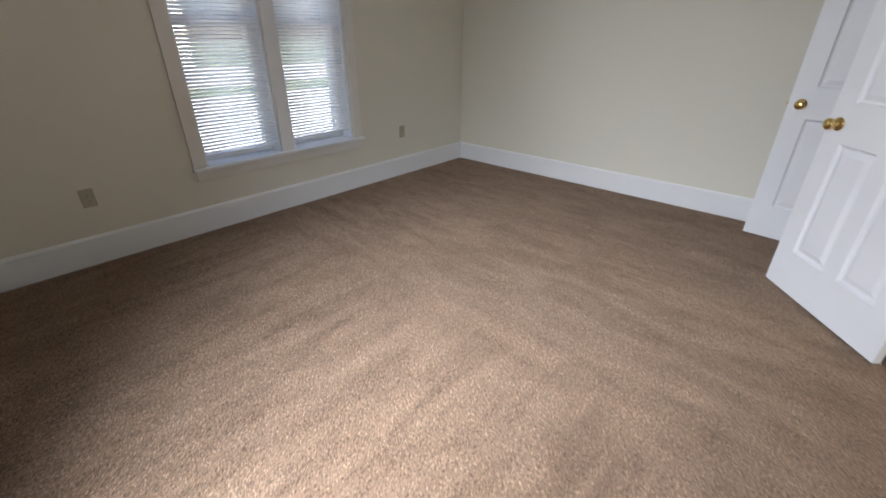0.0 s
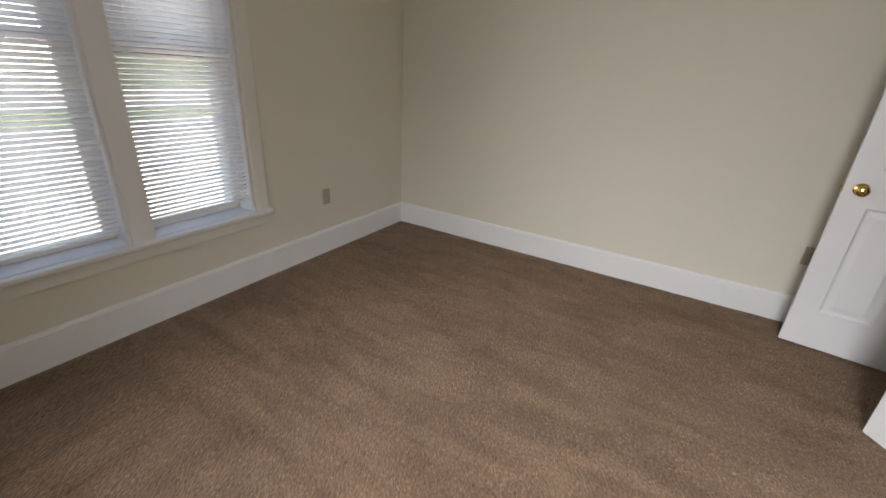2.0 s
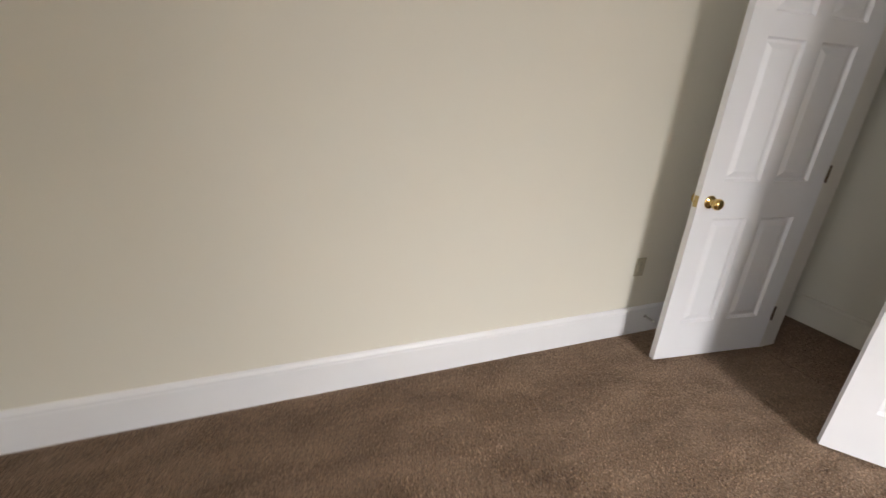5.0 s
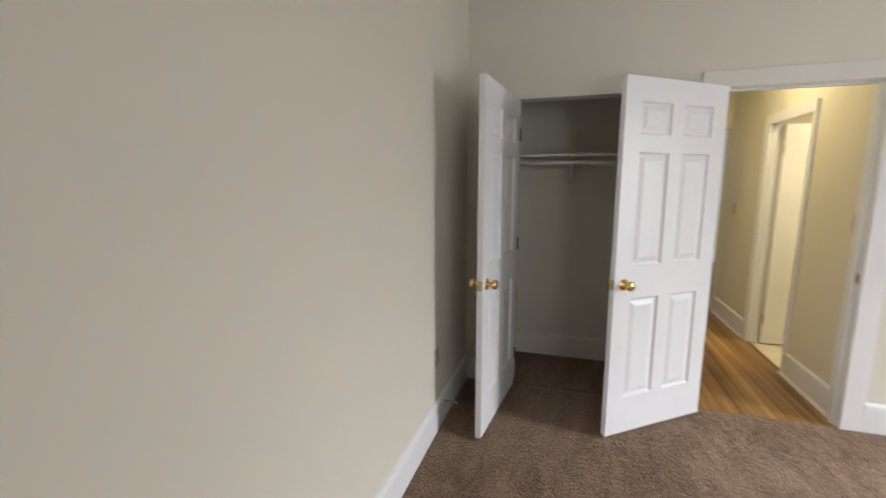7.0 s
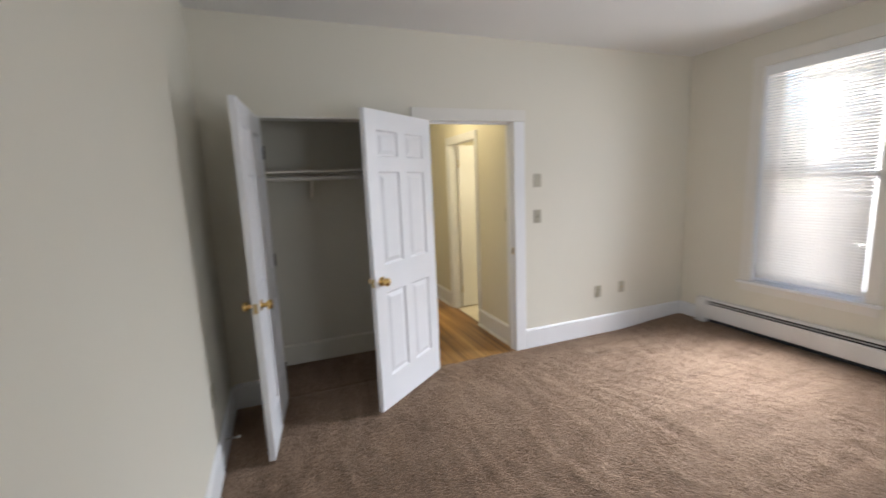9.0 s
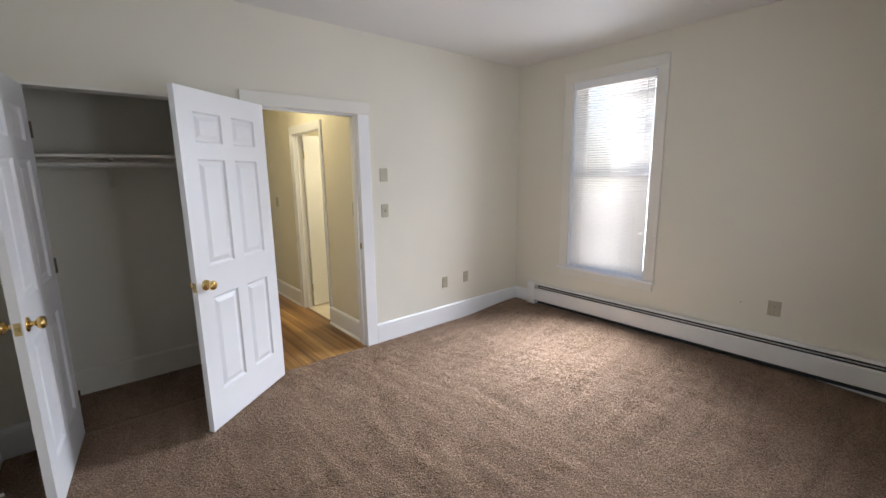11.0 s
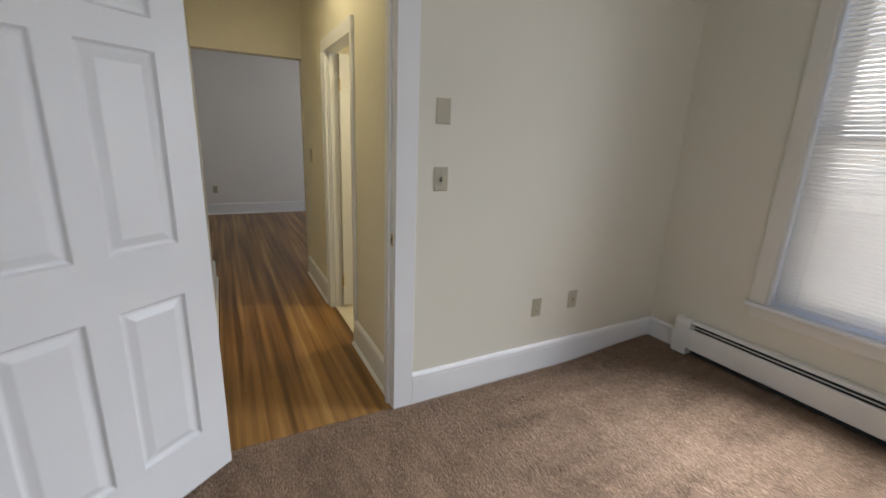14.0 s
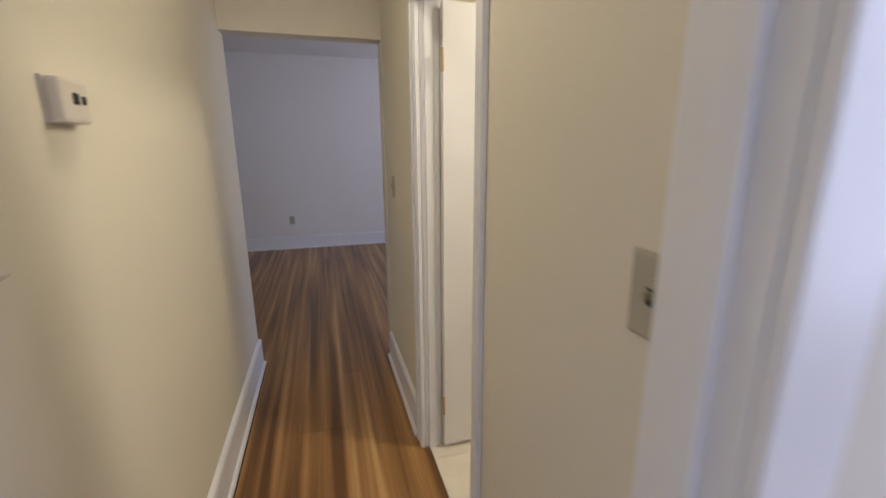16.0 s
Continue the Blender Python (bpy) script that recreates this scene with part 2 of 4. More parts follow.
HEATER = paint("heater_enamel", (0.76, 0.745, 0.715), 0.38, 0.04, 4.0, 0.05, 120)
# near-black for the fins, and for the sheet that paints the heater's inner shade
FINSHADE = paint("heater_element_and_shade", (0.05, 0.05, 0.05), 0.7)
VINYL = paint("white_window_vinyl", (0.82, 0.83, 0.84), 0.4, 0.02, 6, 0.02, 90)
SLAT = slat_material("white_blind_slat")
CORD = paint("blind_cord", (0.8, 0.8, 0.78), 0.7)
GLASS = glass_material("window_glass")
SHELF = paint("painted_shelf", (0.74, 0.70, 0.60), 0.5, 0.04, 5)
ROD = paint("closet_rod_paint", (0.72, 0.69, 0.62), 0.35, 0.04, 8)
TILE = paint("bath_tile", (0.72, 0.66, 0.55), 0.3, 0.06, 9)
PLASTIC = paint("off_white_plastic", (0.66, 0.61, 0.52), 0.45, 0.03, 14)
RUBBER = paint("white_rubber", (0.75, 0.75, 0.72), 0.6)
SPRING = paint("spring_steel", (0.5, 0.48, 0.45), 0.35, 0.1, 40, metal=1.0)
SCUFF = paint("graphite_scuff", (0.58, 0.54, 0.45), 0.8, 0.15, 40)
CRACK = paint("dirty_crack", (0.30, 0.26, 0.20), 0.9, 0.2, 60)
GRASS = paint("lawn", (0.095, 0.125, 0.065), 0.9, 0.3, 1.5, 0.6, 40)
CONCRETE = paint("pale_concrete", (0.33, 0.32, 0.31), 0.85, 0.1, 0.7, 0.3, 30)
# CONCRETE lightened as if sunlit, to throw more light onto the west slats
SUNLITDRIVE = paint("sunlit_concrete", (0.42, 0.41, 0.40), 0.85, 0.1, 0.7, 0.3, 30)
SIDING = paint("pale_siding", (0.66, 0.65, 0.63), 0.6, 0.04, 0.8)
PANEGREY = paint("grey_pane", (0.34, 0.36, 0.38), 0.2, 0.1, 2)
ROOFING = paint("grey_shingle", (0.16, 0.15, 0.15), 0.9, 0.2, 3)
LEAF = paint("leaf_green", (0.07, 0.12, 0.03), 0.7, 0.4, 3)
BARK = paint("tree_bark", (0.12, 0.09, 0.065), 0.9, 0.3, 8)

# ---------- mesh helpers ----------


def mesh_of(name, bm, material, smooth=False):
    bmesh.ops.recalc_face_normals(bm, faces=bm.faces)
    me = bpy.data.meshes.new(name)
    bm.to_mesh(me)
    bm.free()
    me.materials.append(material)
    if smooth:
        for p in me.polygons:
            p.use_smooth = True
    return me


def part(name, bm, material, parent=None, label="", smooth=False, m=None):
    ob = new(name, mesh_of(name, bm, material, smooth))
    ob.parent = parent
    if m is not None:
        ob.matrix_basis = m
    return tagged(ob, label) if label else ob


def share(name, me, parent, m):
    ob = new(name, me)
    ob.parent, ob.matrix_basis = parent, m
    return ob


def empty(name, m, label, category, group="", kind=""):
    ob = new(name)
    ob.empty_display_size = 0.1
    ob.matrix_basis = m
    return tagged(ob, label, category, group, kind)


def box(bm, lo, hi, bevel=0.0, m=None):
    """An upright box between two corners, its edges rounded."""
    x = bmesh.ops.create_cube(bm, size=1)["verts"]
    c = [(a + b) / 2 for a, b in zip(lo, hi)]
    s = [abs(b - a) for a, b in zip(lo, hi)]
    mat = Matrix.Translation(c) @ Matrix.Diagonal((*s, 1))
    bmesh.ops.transform(bm, matrix=(m @ mat) if m else mat, verts=x)
    if bevel:
        edges = list({e for v in x for e in v.link_edges})
        bmesh.ops.bevel(bm, geom=edges, offset=bevel, segments=2, profile=0.6, affect="EDGES")
    return bm


def boxed(lo, hi, bevel=0.0):
    return box(bmesh.new(), lo, hi, bevel)


def lathe(profile, steps=24, m=None, bm=None):
    """Turn (radius, height) pairs round z."""
    bm = bm or bmesh.new()
    rings = []
    for r, z in profile:
        if r < 1e-6:
            rings.append([bm.verts.new((0, 0, z))])
        else:
            rings.append([bm.verts.new((r * math.cos(2 * math.pi * i / steps), r * math.sin(2 * math.pi * i / steps), z)) for i in range(steps)])
    made = [v for ring in rings for v in ring]
    for a, b in zip(rings, rings[1:]):
        for i in range(steps):
            j = (i + 1) % steps
            f = [a[i % len(a)], a[j % len(a)], b[j % len(b)], b[i % len(b)]]
            f = list(dict.fromkeys(f))
            if len(f) > 2:
                bm.faces.new(f)
    if m:
        bmesh.ops.transform(bm, matrix=m, verts=made)
    return bm


def extrude_profile(profile, a, b, out, bm=None):
    """Sweep a (proud, height) outline along the floor line a-b; out points away from the wall."""
    bm = bm or bmesh.new()
    o = Vector((*out, 0))
    ends = []
    for p in (a, b):
        ends.append([bm.verts.new(Vector((*p, 0)) + o * d + Vector((0, 0, z))) for d, z in profile])
    n = len(profile)
    for i in range(n):
        j = (i + 1) % n
        bm.faces.new([ends[0][i], ends[0][j], ends[1][j], ends[1][i]])
    bm.faces.new(ends[0])
    bm.faces.new(list(reversed(ends[1])))
    return bm


def wall(name, along, at, thick, u0, u1, material, label, holes=(), z0=0.0, z1=2.715):
    """A wall along x or y with its near face at 'at'; holes are (u0, u1, z0, z1) and go through."""
    us = sorted({round(float(u), 4) for u in (u0, u1, *[h[0] for h in holes], *[h[1] for h in holes])})
    zs = sorted({round(float(z), 4) for z in (z0, z1, *[h[2] for h in holes], *[h[3] for h in holes])})
    bm = bmesh.new()
    cache = {}

    def vert(u, w, z):
        k = (round(u, 4), round(w, 4), round(z, 4))
        if k not in cache:
            cache[k] = bm.verts.new((u, w, z) if along == "x" else (w, u, z))
        return cache[k]

    def solid(i, k):
        if i < 0 or k < 0 or i >= len(us) - 1 or k >= len(zs) - 1:
            return False
        u, z = (us[i] + us[i + 1]) / 2, (zs[k] + zs[k + 1]) / 2
        return not any(h[0] < u < h[1] and h[2] < z < h[3] for h in holes)

    w0, w1 = at, at + thick
    for i in range(len(us) - 1):
        for k in range(len(zs) - 1):
            if not solid(i, k):
                continue
            a, b, c, d = us[i], us[i + 1], zs[k], zs[k + 1]
            for w in (w0, w1):
                bm.faces.new([vert(a, w, c), vert(b, w, c), vert(b, w, d), vert(a, w, d)])
            for ok, q in ((solid(i - 1, k), [(a, c), (a, d)]), (solid(i + 1, k), [(b, c), (b, d)]),
                          (solid(i, k - 1), [(a, c), (b, c)]), (solid(i, k + 1), [(a, d), (b, d)])):
                if not ok:
                    (p, r), (s, t) = q
                    f = [vert(p, w0, r), vert(s, w0, t), vert(s, w1, t), vert(p, w1, r)]
                    bm.faces.new(f)
    ob = part(name, bm, material)
    return tagged(ob, label, "wall", kind="structure")


def slab(name, lo, hi, material, label, category):
    return tagged(part(name, boxed(lo, hi), material), label, category, kind="structure")


# ---------- the shell ----------
XB, YA, H = 4.45, 3.78, 2.715
A0, A1, AZ0, AZ1 = 1.585, 2.893, 0.475, 2.36
D0, D1, DZ0, DZ1 = 0.709, 1.540, 0.550, 2.44
DW0, DW1, DWZ = 2.09, 2.90, 2.05
CL0, CL1, CLZ = 3.32, 4.085, 2.055
HX0, HX1, HY = 2.055, 2.95, -2.49
BY0, BY1, BZ = -1.49, -0.80, 2.005

wall("wall_north", "x", YA, 0.3, -0.3, XB + 0.2, CREAM, "cream painted plaster wall round a double window", [(A0, A1, AZ0, AZ1)])
wall("wall_east", "y", XB, 0.2, -6.45, YA, CREAM, "plain cream painted plaster wall")
wall("wall_south", "x", 0.0, -0.13, -0.3, XB, CREAM, "cream wall with closet opening and doorway",
     [(DW0 - 0.02, DW1 + 0.02, 0, DWZ + 0.02), (CL0 - 0.015, CL1 + 0.015, 0, CLZ + 0.015)])
wall("wall_west", "y", 0.0, -0.3, 0.0, YA, CREAM, "cream painted wall round a tall window", [(D0, D1, DZ0, DZ1)])
wall("wall_hall_east", "y", HX1, 0.1, HY, -0.13, HALLPAINT, "yellow-cream painted hallway wall with scuff marks")
wall("wall_hall_west", "y", HX0, -0.1, HY, -0.13, HALLPAINT, "cream painted hallway wall with a bathroom doorway", [(BY0 - 0.02, BY1 + 0.02, 0, BZ + 0.02)])
wall("wall_closet_back", "x", -0.64, -0.1, HX1 + 0.1, XB, CREAM, "dim cream wall at the back of the closet")
wall("wall_hall_end", "x", HY, -0.12, -1.2, XB, HALLPAINT, "cream header wall over the hallway opening", [(2.06, HX1, 0, 2.085)])
wall("wall_far", "x", -6.25, -0.2, -1.4, XB, FARPAINT, "grey-white painted wall of the far room")
wall("wall_far_west", "y", -1.2, -0.2, -6.25, -2.3, FARPAINT, "far room wall with a wide window opening", [(-5.6, -3.5, 0.6, 2.3)])
wall("wall_bath_west", "y", 0.3, -0.1, HY, -0.13, HALLPAINT, "warm-lit plain bathroom wall")
wall("wall_bath_end", "x", -2.3, -0.1, 0.3, 1.975, HALLPAINT, "warm-lit plain bathroom end wall")

slab("ceiling", (-0.3, -0.13, H), (XB + 0.2, YA + 0.3, H + 0.12), CEILING, "plain white painted bedroom ceiling", "ceiling")
slab("ceiling_hall", (-1.4, -6.45, H), (XB + 0.2, -0.13, H + 0.12), CEILING, "plain white painted hall ceiling", "ceiling")
slab("floor_base", (-1.4, -6.45, -0.25), (XB + 0.2, YA + 0.2, -0.02), SUBFLOOR, "dark subfloor under the coverings", "floor")


def heave(x, y):
    """The old floor rises gently towards the west wall, and levels out again at the north end."""
    f = np.clip((0.95 - x) / 0.85, 0.0, 1.0)
    g = np.clip((3.45 - y) / 0.75, 0.0, 1.0)
    return 0.045 * f * f * (3 - 2 * f) * g * g * (3 - 2 * g)


def carpet(name, lo, hi, step, label):
    """A sheet of pile with a softly uneven surface."""
    nx, ny = max(2, int((hi[0] - lo[0]) / step)), max(2, int((hi[1] - lo[1]) / step))
    bm = bmesh.new()
    rows = []
    for j in range(ny + 1):
        row = []
        for i in range(nx + 1):
            x, y = lo[0] + (hi[0] - lo[0]) * i / nx, lo[1] + (hi[1] - lo[1]) * j / ny
            row.append(bm.verts.new((x, y, 0.0025 * noise.noise((x * 5, y * 5, 0)) + float(heave(x, y)))))
        rows.append(row)
    for a, b in zip(rows, rows[1:]):
        for i in range(nx):
            bm.faces.new([a[i], a[i + 1], b[i + 1], b[i]])
    edge = [e for e in bm.edges if e.is_boundary]
    ring = bmesh.ops.extrude_edge_only(bm, edges=edge)["geom"]
    for v in ring:
        if isinstance(v, bmesh.types.BMVert):
            v.co.z = -0.02
    return tagged(part(name, bm, CARPET, smooth=True), label, "carpet", kind="structure")


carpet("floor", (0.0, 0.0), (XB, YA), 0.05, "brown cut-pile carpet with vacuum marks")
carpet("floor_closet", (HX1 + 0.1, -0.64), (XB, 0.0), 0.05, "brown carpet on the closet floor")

BOARD = [(0, 0), (0.018, 0), (0.018, 0.150), (0.016, 0.156), (0.019, 0.160), (0.019, 0.170), (0.013, 0.180), (0.004, 0.186), (0, 0.186)]


def baseboard(name, a, b, out, label="tall white painted baseboard with moulded cap", shoe=False, finish=None):
    ob = tagged(part(name, extrude_profile(BOARD, a, b, out), finish or TRIM), label, "baseboard", kind="structure")
    if shoe:
        part("shoe_moulding", extrude_profile([(0.018, 0), (0.034, 0), (0.032, 0.009), (0.026, 0.016), (0.018, 0.019)], a, b, out), TRIM, ob)
    return ob


baseboard("baseboard_1", (0, YA), (XB, YA), (0, -1))
baseboard("baseboard_2", (XB, 0.019), (XB, YA - 0.019), (-1, 0))
baseboard("baseboard_3", (0.019, 0), (1.978, 0), (0, 1))
baseboard("baseboard_4", (0, 0.0), (0, 0.235), (1, 0))
baseboard("baseboard_5", (2.987, 0), (CL0 - 0.002, 0), (0, 1))
baseboard("baseboard_6", (CL1 + 0.02, 0), (XB - 0.019, 0), (0, 1))
baseboard("baseboard_7", (HX1 + 0.119, -0.64), (XB, -0.64), (0, 1), "cream painted baseboard inside the closet", finish=SHELF)
baseboard("baseboard_8", (HX1, -0.13), (HX1, HY - 0.14), (-1, 0), shoe=True)
baseboard("baseboard_9", (HX0, -0.131), (HX0, BY1 - 0.005 + 0.01), (1, 0), shoe=True)
baseboard("baseboard_10", (HX0, BY0 - 0.092), (HX0, HY), (1, 0), shoe=True)
baseboard("baseboard_11", (-1.2, -6.25), (XB, -6.25), (0, 1), "tall white painted baseboard in the far room", shoe=True)


# ---------- door casings and jambs ----------
door_frame = empty("door_frame", pose(2.48, 0, 0), "white painted wooden frame of the hallway doorway", "door frame", kind="structure")


def under(parent, lo, hi):
    o = parent.matrix_basis.translation
    return tuple(a - b for a, b in zip(lo, o)), tuple(a - b for a, b in zip(hi, o))


def frame_piece(name, lo, hi, parent, material=TRIM, bevel=0.004, label=""):
    lo, hi = under(parent, lo, hi)
    return part(name, boxed(lo, hi, bevel), material, parent, label)


frame_piece("casing", (1.980, 0.0, 0.0), (2.088, 0.020, 2.053), door_frame)
frame_piece("casing", (2.902, 0.0, 0.0), (2.985, 0.020, 2.053), door_frame)
frame_piece("head_casing", (1.970, 0.0, 2.053), (2.998, 0.022, 2.150), door_frame, CASING)
frame_piece("jamb", (2.070, -0.131, 0.0), (2.090, -0.001, 2.050), door_frame)
frame_piece("jamb", (2.900, -0.131, 0.0), (2.920, -0.001, 2.050), door_frame)
frame_piece("head_jamb", (2.090, -0.131, 2.050), (2.900, -0.001, 2.070), door_frame)
frame_piece("door_stop", (2.090, -0.075, 0.0), (2.102, -0.040, 2.038), door_frame, bevel=0.003)
frame_piece("door_stop", (2.890, -0.075, 0.0), (2.900, -0.040, 2.038), door_frame, bevel=0.003)
frame_piece("door_stop", (2.090, -0.075, 2.038), (2.900, -0.040, 2.050), door_frame, bevel=0.003)
for z in (0.205, 1.025, 1.775):
    frame_piece("hinge_leaf", (2.8975, -0.036, z), (2.9005, -0.003, z + 0.089), door_frame, BRONZE, 0.001, "tarnished brown hinge leaf")
strike = frame_piece("strike_plate", (2.088, -0.034, 0.905), (2.0925, -0.004, 0.965), door_frame, DULLBRASS, 0.001, "worn brass strike plate")
lo, hi = under(door_frame, (2.0915, -0.026, 0.922), (2.0935, -0.012, 0.948))
part("strike_hole", boxed(lo, hi), DARK, strike)

closet_frame = empty("closet_frame", pose(3.7, 0, 0), "thin painted jamb lining the closet opening", "door frame", kind="structure")
frame_piece("jamb", (CL0 - 0.014, -0.134, 0), (CL0, 0.004, CLZ), closet_frame, CASING, 0.002)
frame_piece("jamb", (CL1, -0.134, 0), (CL1 + 0.014, 0.004, CLZ), closet_frame, CASING, 0.002)
frame_piece("head_jamb", (CL0 - 0.014, -0.134, CLZ), (CL1 + 0.014, 0.004, CLZ + 0.014), closet_frame, CASING, 0.002)

bath_frame = empty("bath_door_frame", pose(2.03, -1.15, 0), "cream painted moulded frame of the bathroom doorway", "door frame", kind="structure")
for y0, y1, z0 in ((BY0 - 0.09, BY0, 0.0), (BY1, BY1 + 0.045, 0.187)):
    frame_piece("casing", (HX0, y0, z0), (HX0 + 0.018, y1, BZ), bath_frame, TRIM, 0.003)
    if z0 > 0:
        continue
    frame_piece("casing_bead", (HX0 + 0.018, y0 + 0.012, z0), (HX0 + 0.026, y0 + 0.032, BZ), bath_frame, TRIM, 0.003)
    frame_piece("casing_bead", (HX0 + 0.018, y1 - 0.028, z0), (HX0 + 0.023, y1 - 0.012, BZ), bath_frame, TRIM, 0.002)
frame_piece("head_casing", (HX0, BY0 - 0.09, BZ), (HX0 + 0.020, BY1 + 0.045, BZ + 0.085), bath_frame, TRIM, 0.003)
frame_piece("jamb", (1.972, BY0 - 0.019, 0), (HX0 - 0.001, BY0, BZ), bath_frame, TRIM, 0.002)
frame_piece("jamb", (1.972, BY1, 0), (HX0 - 0.001, BY1 + 0.019, BZ), bath_frame, TRIM, 0.002)
frame_piece("head_jamb", (1.972, BY0, BZ), (HX0 - 0.001, BY1, BZ + 0.019), bath_frame, TRIM, 0.002)
frame_piece("door_stop", (2.00, BY0, 0), (2.035, BY0 + 0.012, BZ), bath_frame, TRIM, 0.002)

# ---------- six-panel doors ----------
DW, DH, DT = 0.762, 2.03, 0.035
PANELS = [(u, z0, z1) for z0, z1 in ((0.225, 0.825), (1.015, 1.640), (1.735, 1.905)) for u in (0.115, 0.427)]
PW = 0.220
KNOB = [(0.0, 0.0), (0.033, 0.0), (0.033, 0.003), (0.029, 0.007), (0.016, 0.009), (0.012, 0.014), (0.0115, 0.024), (0.014, 0.029), (0.022, 0.033),
        (0.0275, 0.040), (0.0285, 0.047), (0.027, 0.054), (0.022, 0.060), (0.014, 0.0625), (0.0, 0.063)]


def leaf_mesh():
    """The leaf with pockets for its panels on both faces."""
    us = sorted({0, DW, *[p[0] for p in PANELS], *[p[0] + PW for p in PANELS]})
    zs = sorted({0, DH, *[p[1] for p in PANELS], *[p[2] for p in PANELS]})
    bm = bmesh.new()
    h, deep = DT / 2, DT / 2 - 0.0150

    def quad(*v):
        bm.faces.new([bm.verts.new(p) for p in v])

    for a, b in zip(us, us[1:]):
        for c, d in zip(zs, zs[1:]):
            pocket = any(abs(p[0] - a) < 1e-6 and p[1] - 1e-6 < c and d < p[2] + 1e-6 for p in PANELS)
            for s in (1, -1):
                w = s * (deep if pocket else h)
                quad((a, w, c), (b, w, c), (b, w, d), (a, w, d))
                if pocket:
                    v = s * h
                    quad((a, w, c), (a, w, d), (a, v, d), (a, v, c))
                    quad((b, w, c), (b, w, d), (b, v, d), (b, v, c))
                    quad((a, w, c), (b, w, c), (b, v, c), (a, v, c))
                    quad((a, w, d), (b, w, d), (b, v, d), (a, v, d))
    quad((0, -h, 0), (DW, -h, 0), (DW, h, 0), (0, h, 0))
    quad((0, -h, DH), (DW, -h, DH), (DW, h, DH), (0, h, DH))
    quad((0, -h, 0), (0, h, 0), (0, h, DH), (0, -h, DH))
    quad((DW, -h, 0), (DW, h, 0), (DW, h, DH), (DW, -h, DH))
    bmesh.ops.remove_doubles(bm, verts=bm.verts, dist=1e-5)
    return bm


def panel_bm(height):
    """A moulded raised panel: ogee down from the face, then a field that rises again."""
    bm = bmesh.new()
    prev = None
    for inset, depth in ((0.0002, 0.0005), (0.003, 0.004), (0.008, 0.0115), (0.014, 0.0135), (0.020, 0.0130), (0.044, 0.0040), (0.047, 0.0035)):
        ring = [bm.verts.new((x, -depth, z)) for x, z in ((inset, inset), (PW - inset, inset), (PW - inset, height - inset), (inset, height - inset))]
        if prev:
            for i in range(4):
                bm.faces.new([prev[i], prev[(i + 1) % 4], ring[(i + 1) % 4], ring[i]])
        prev = ring
    bm.faces.new(prev)
    return bm


def knob_set(leaf_parent, label="polished brass round knob"):
    for s in (1, -1):
        turn = Matrix.Translation((DW - 0.068, s * DT / 2, 0.912)) @ Matrix.Rotation(radians(-90 * s), 4, "X")
        part("knob", lathe(KNOB, 28), BRASS, leaf_parent, label, True, turn)
    part("latch_plate", boxed((DW - 0.001, -0.0125, 0.884), (DW + 0.0015, 0.0125, 0.940), 0.0008), DULLBRASS, leaf_parent, "dull brass latch plate")
    latch = bmesh.new()
    box(latch, (DW + 0.0015, -0.007, 0.902), (DW + 0.011, 0.007, 0.922), 0.003)
    part("latch_bolt", latch, DULLBRASS, leaf_parent)


def hinge(leaf_parent, z, s):
    bm = lathe([(0, 0), (0.006, 0), (0.006, 0.088), (0.0, 0.088)], 12, Matrix.Translation((-0.003, s * (DT / 2 + 0.004), z)))
    box(bm, (-0.0015, s * (DT / 2) - 0.015 * (s > 0) , z), (0.0005, s * (DT / 2) + 0.015 * (s < 0), z + 0.088))
    part("hinge", bm, BRONZE, leaf_parent, "tarnished brown butt hinge")


def panel_door(name, x, y, angle, label, side):
    """A door leaf hinged at its local origin; side is the face that carries the hinge knuckles."""
    d = empty(name, pose(x, y, 0.015, 0, 0, angle), label, "door")
    d["kind"] = "structure"
    part("leaf", leaf_mesh(), DOORPAINT, d)
    for u, z0, z1 in PANELS:
        part("panel", panel_bm(z1 - z0), DOORPAINT, d, m=Matrix.Translation((u, DT / 2, z0)))
        part("panel", panel_bm(z1 - z0), DOORPAINT, d, m=Matrix.Translation((u + PW, -DT / 2, z0)) @ Matrix.Rotation(math.pi, 4, "Z"))
    knob_set(d)
    for z in (0.19, 1.01, 1.76):
        hinge(d, z, side)
    return d


panel_door("door_1", 2.880, 0.062, math.degrees(math.atan2(0.541 - 0.068, 3.474 - 2.872)), "open white six-panel hallway door with brass knobs", -1)
panel_door("door_2", 4.093, 0.020, math.degrees(math.atan2(0.780 - 0.02, 4.180 - 4.093)), "open white six-panel closet door with brass knobs", 1)

bath_door = empty("door_3", pose(1.968, BY0 + 0.02, 0.018, 0, 0, 183), "white flat bathroom door standing open inwards", "door")
bath_door["kind"] = "structure"
part("leaf", boxed((0, -0.0175, 0), (0.66, 0.0175, 1.98), 0.002), DOORPAINT, bath_door)
for s in (1, -1):
    part("knob", lathe(KNOB, 24), BRASS, bath_door, "", True, Matrix.Translation((0.60, s * 0.0175, 0.93)) @ Matrix.Rotation(radians(-90 * s), 4, "X"))
for z in (0.18, 1.72):
    part("hinge", lathe([(0, 0), (0.006, 0), (0.006, 0.088), (0, 0.088)], 10, Matrix.Translation((-0.004, -0.022, z))), DULLBRASS, bath_door)


# ---------- windows and blinds ----------
def oriented(origin, inward):
    """A frame with x along the wall, y into the room, z up."""
    return Matrix.Translation(origin) @ Matrix.Rotation(math.atan2(inward[1], inward[0]) - math.pi / 2, 4, "Z")


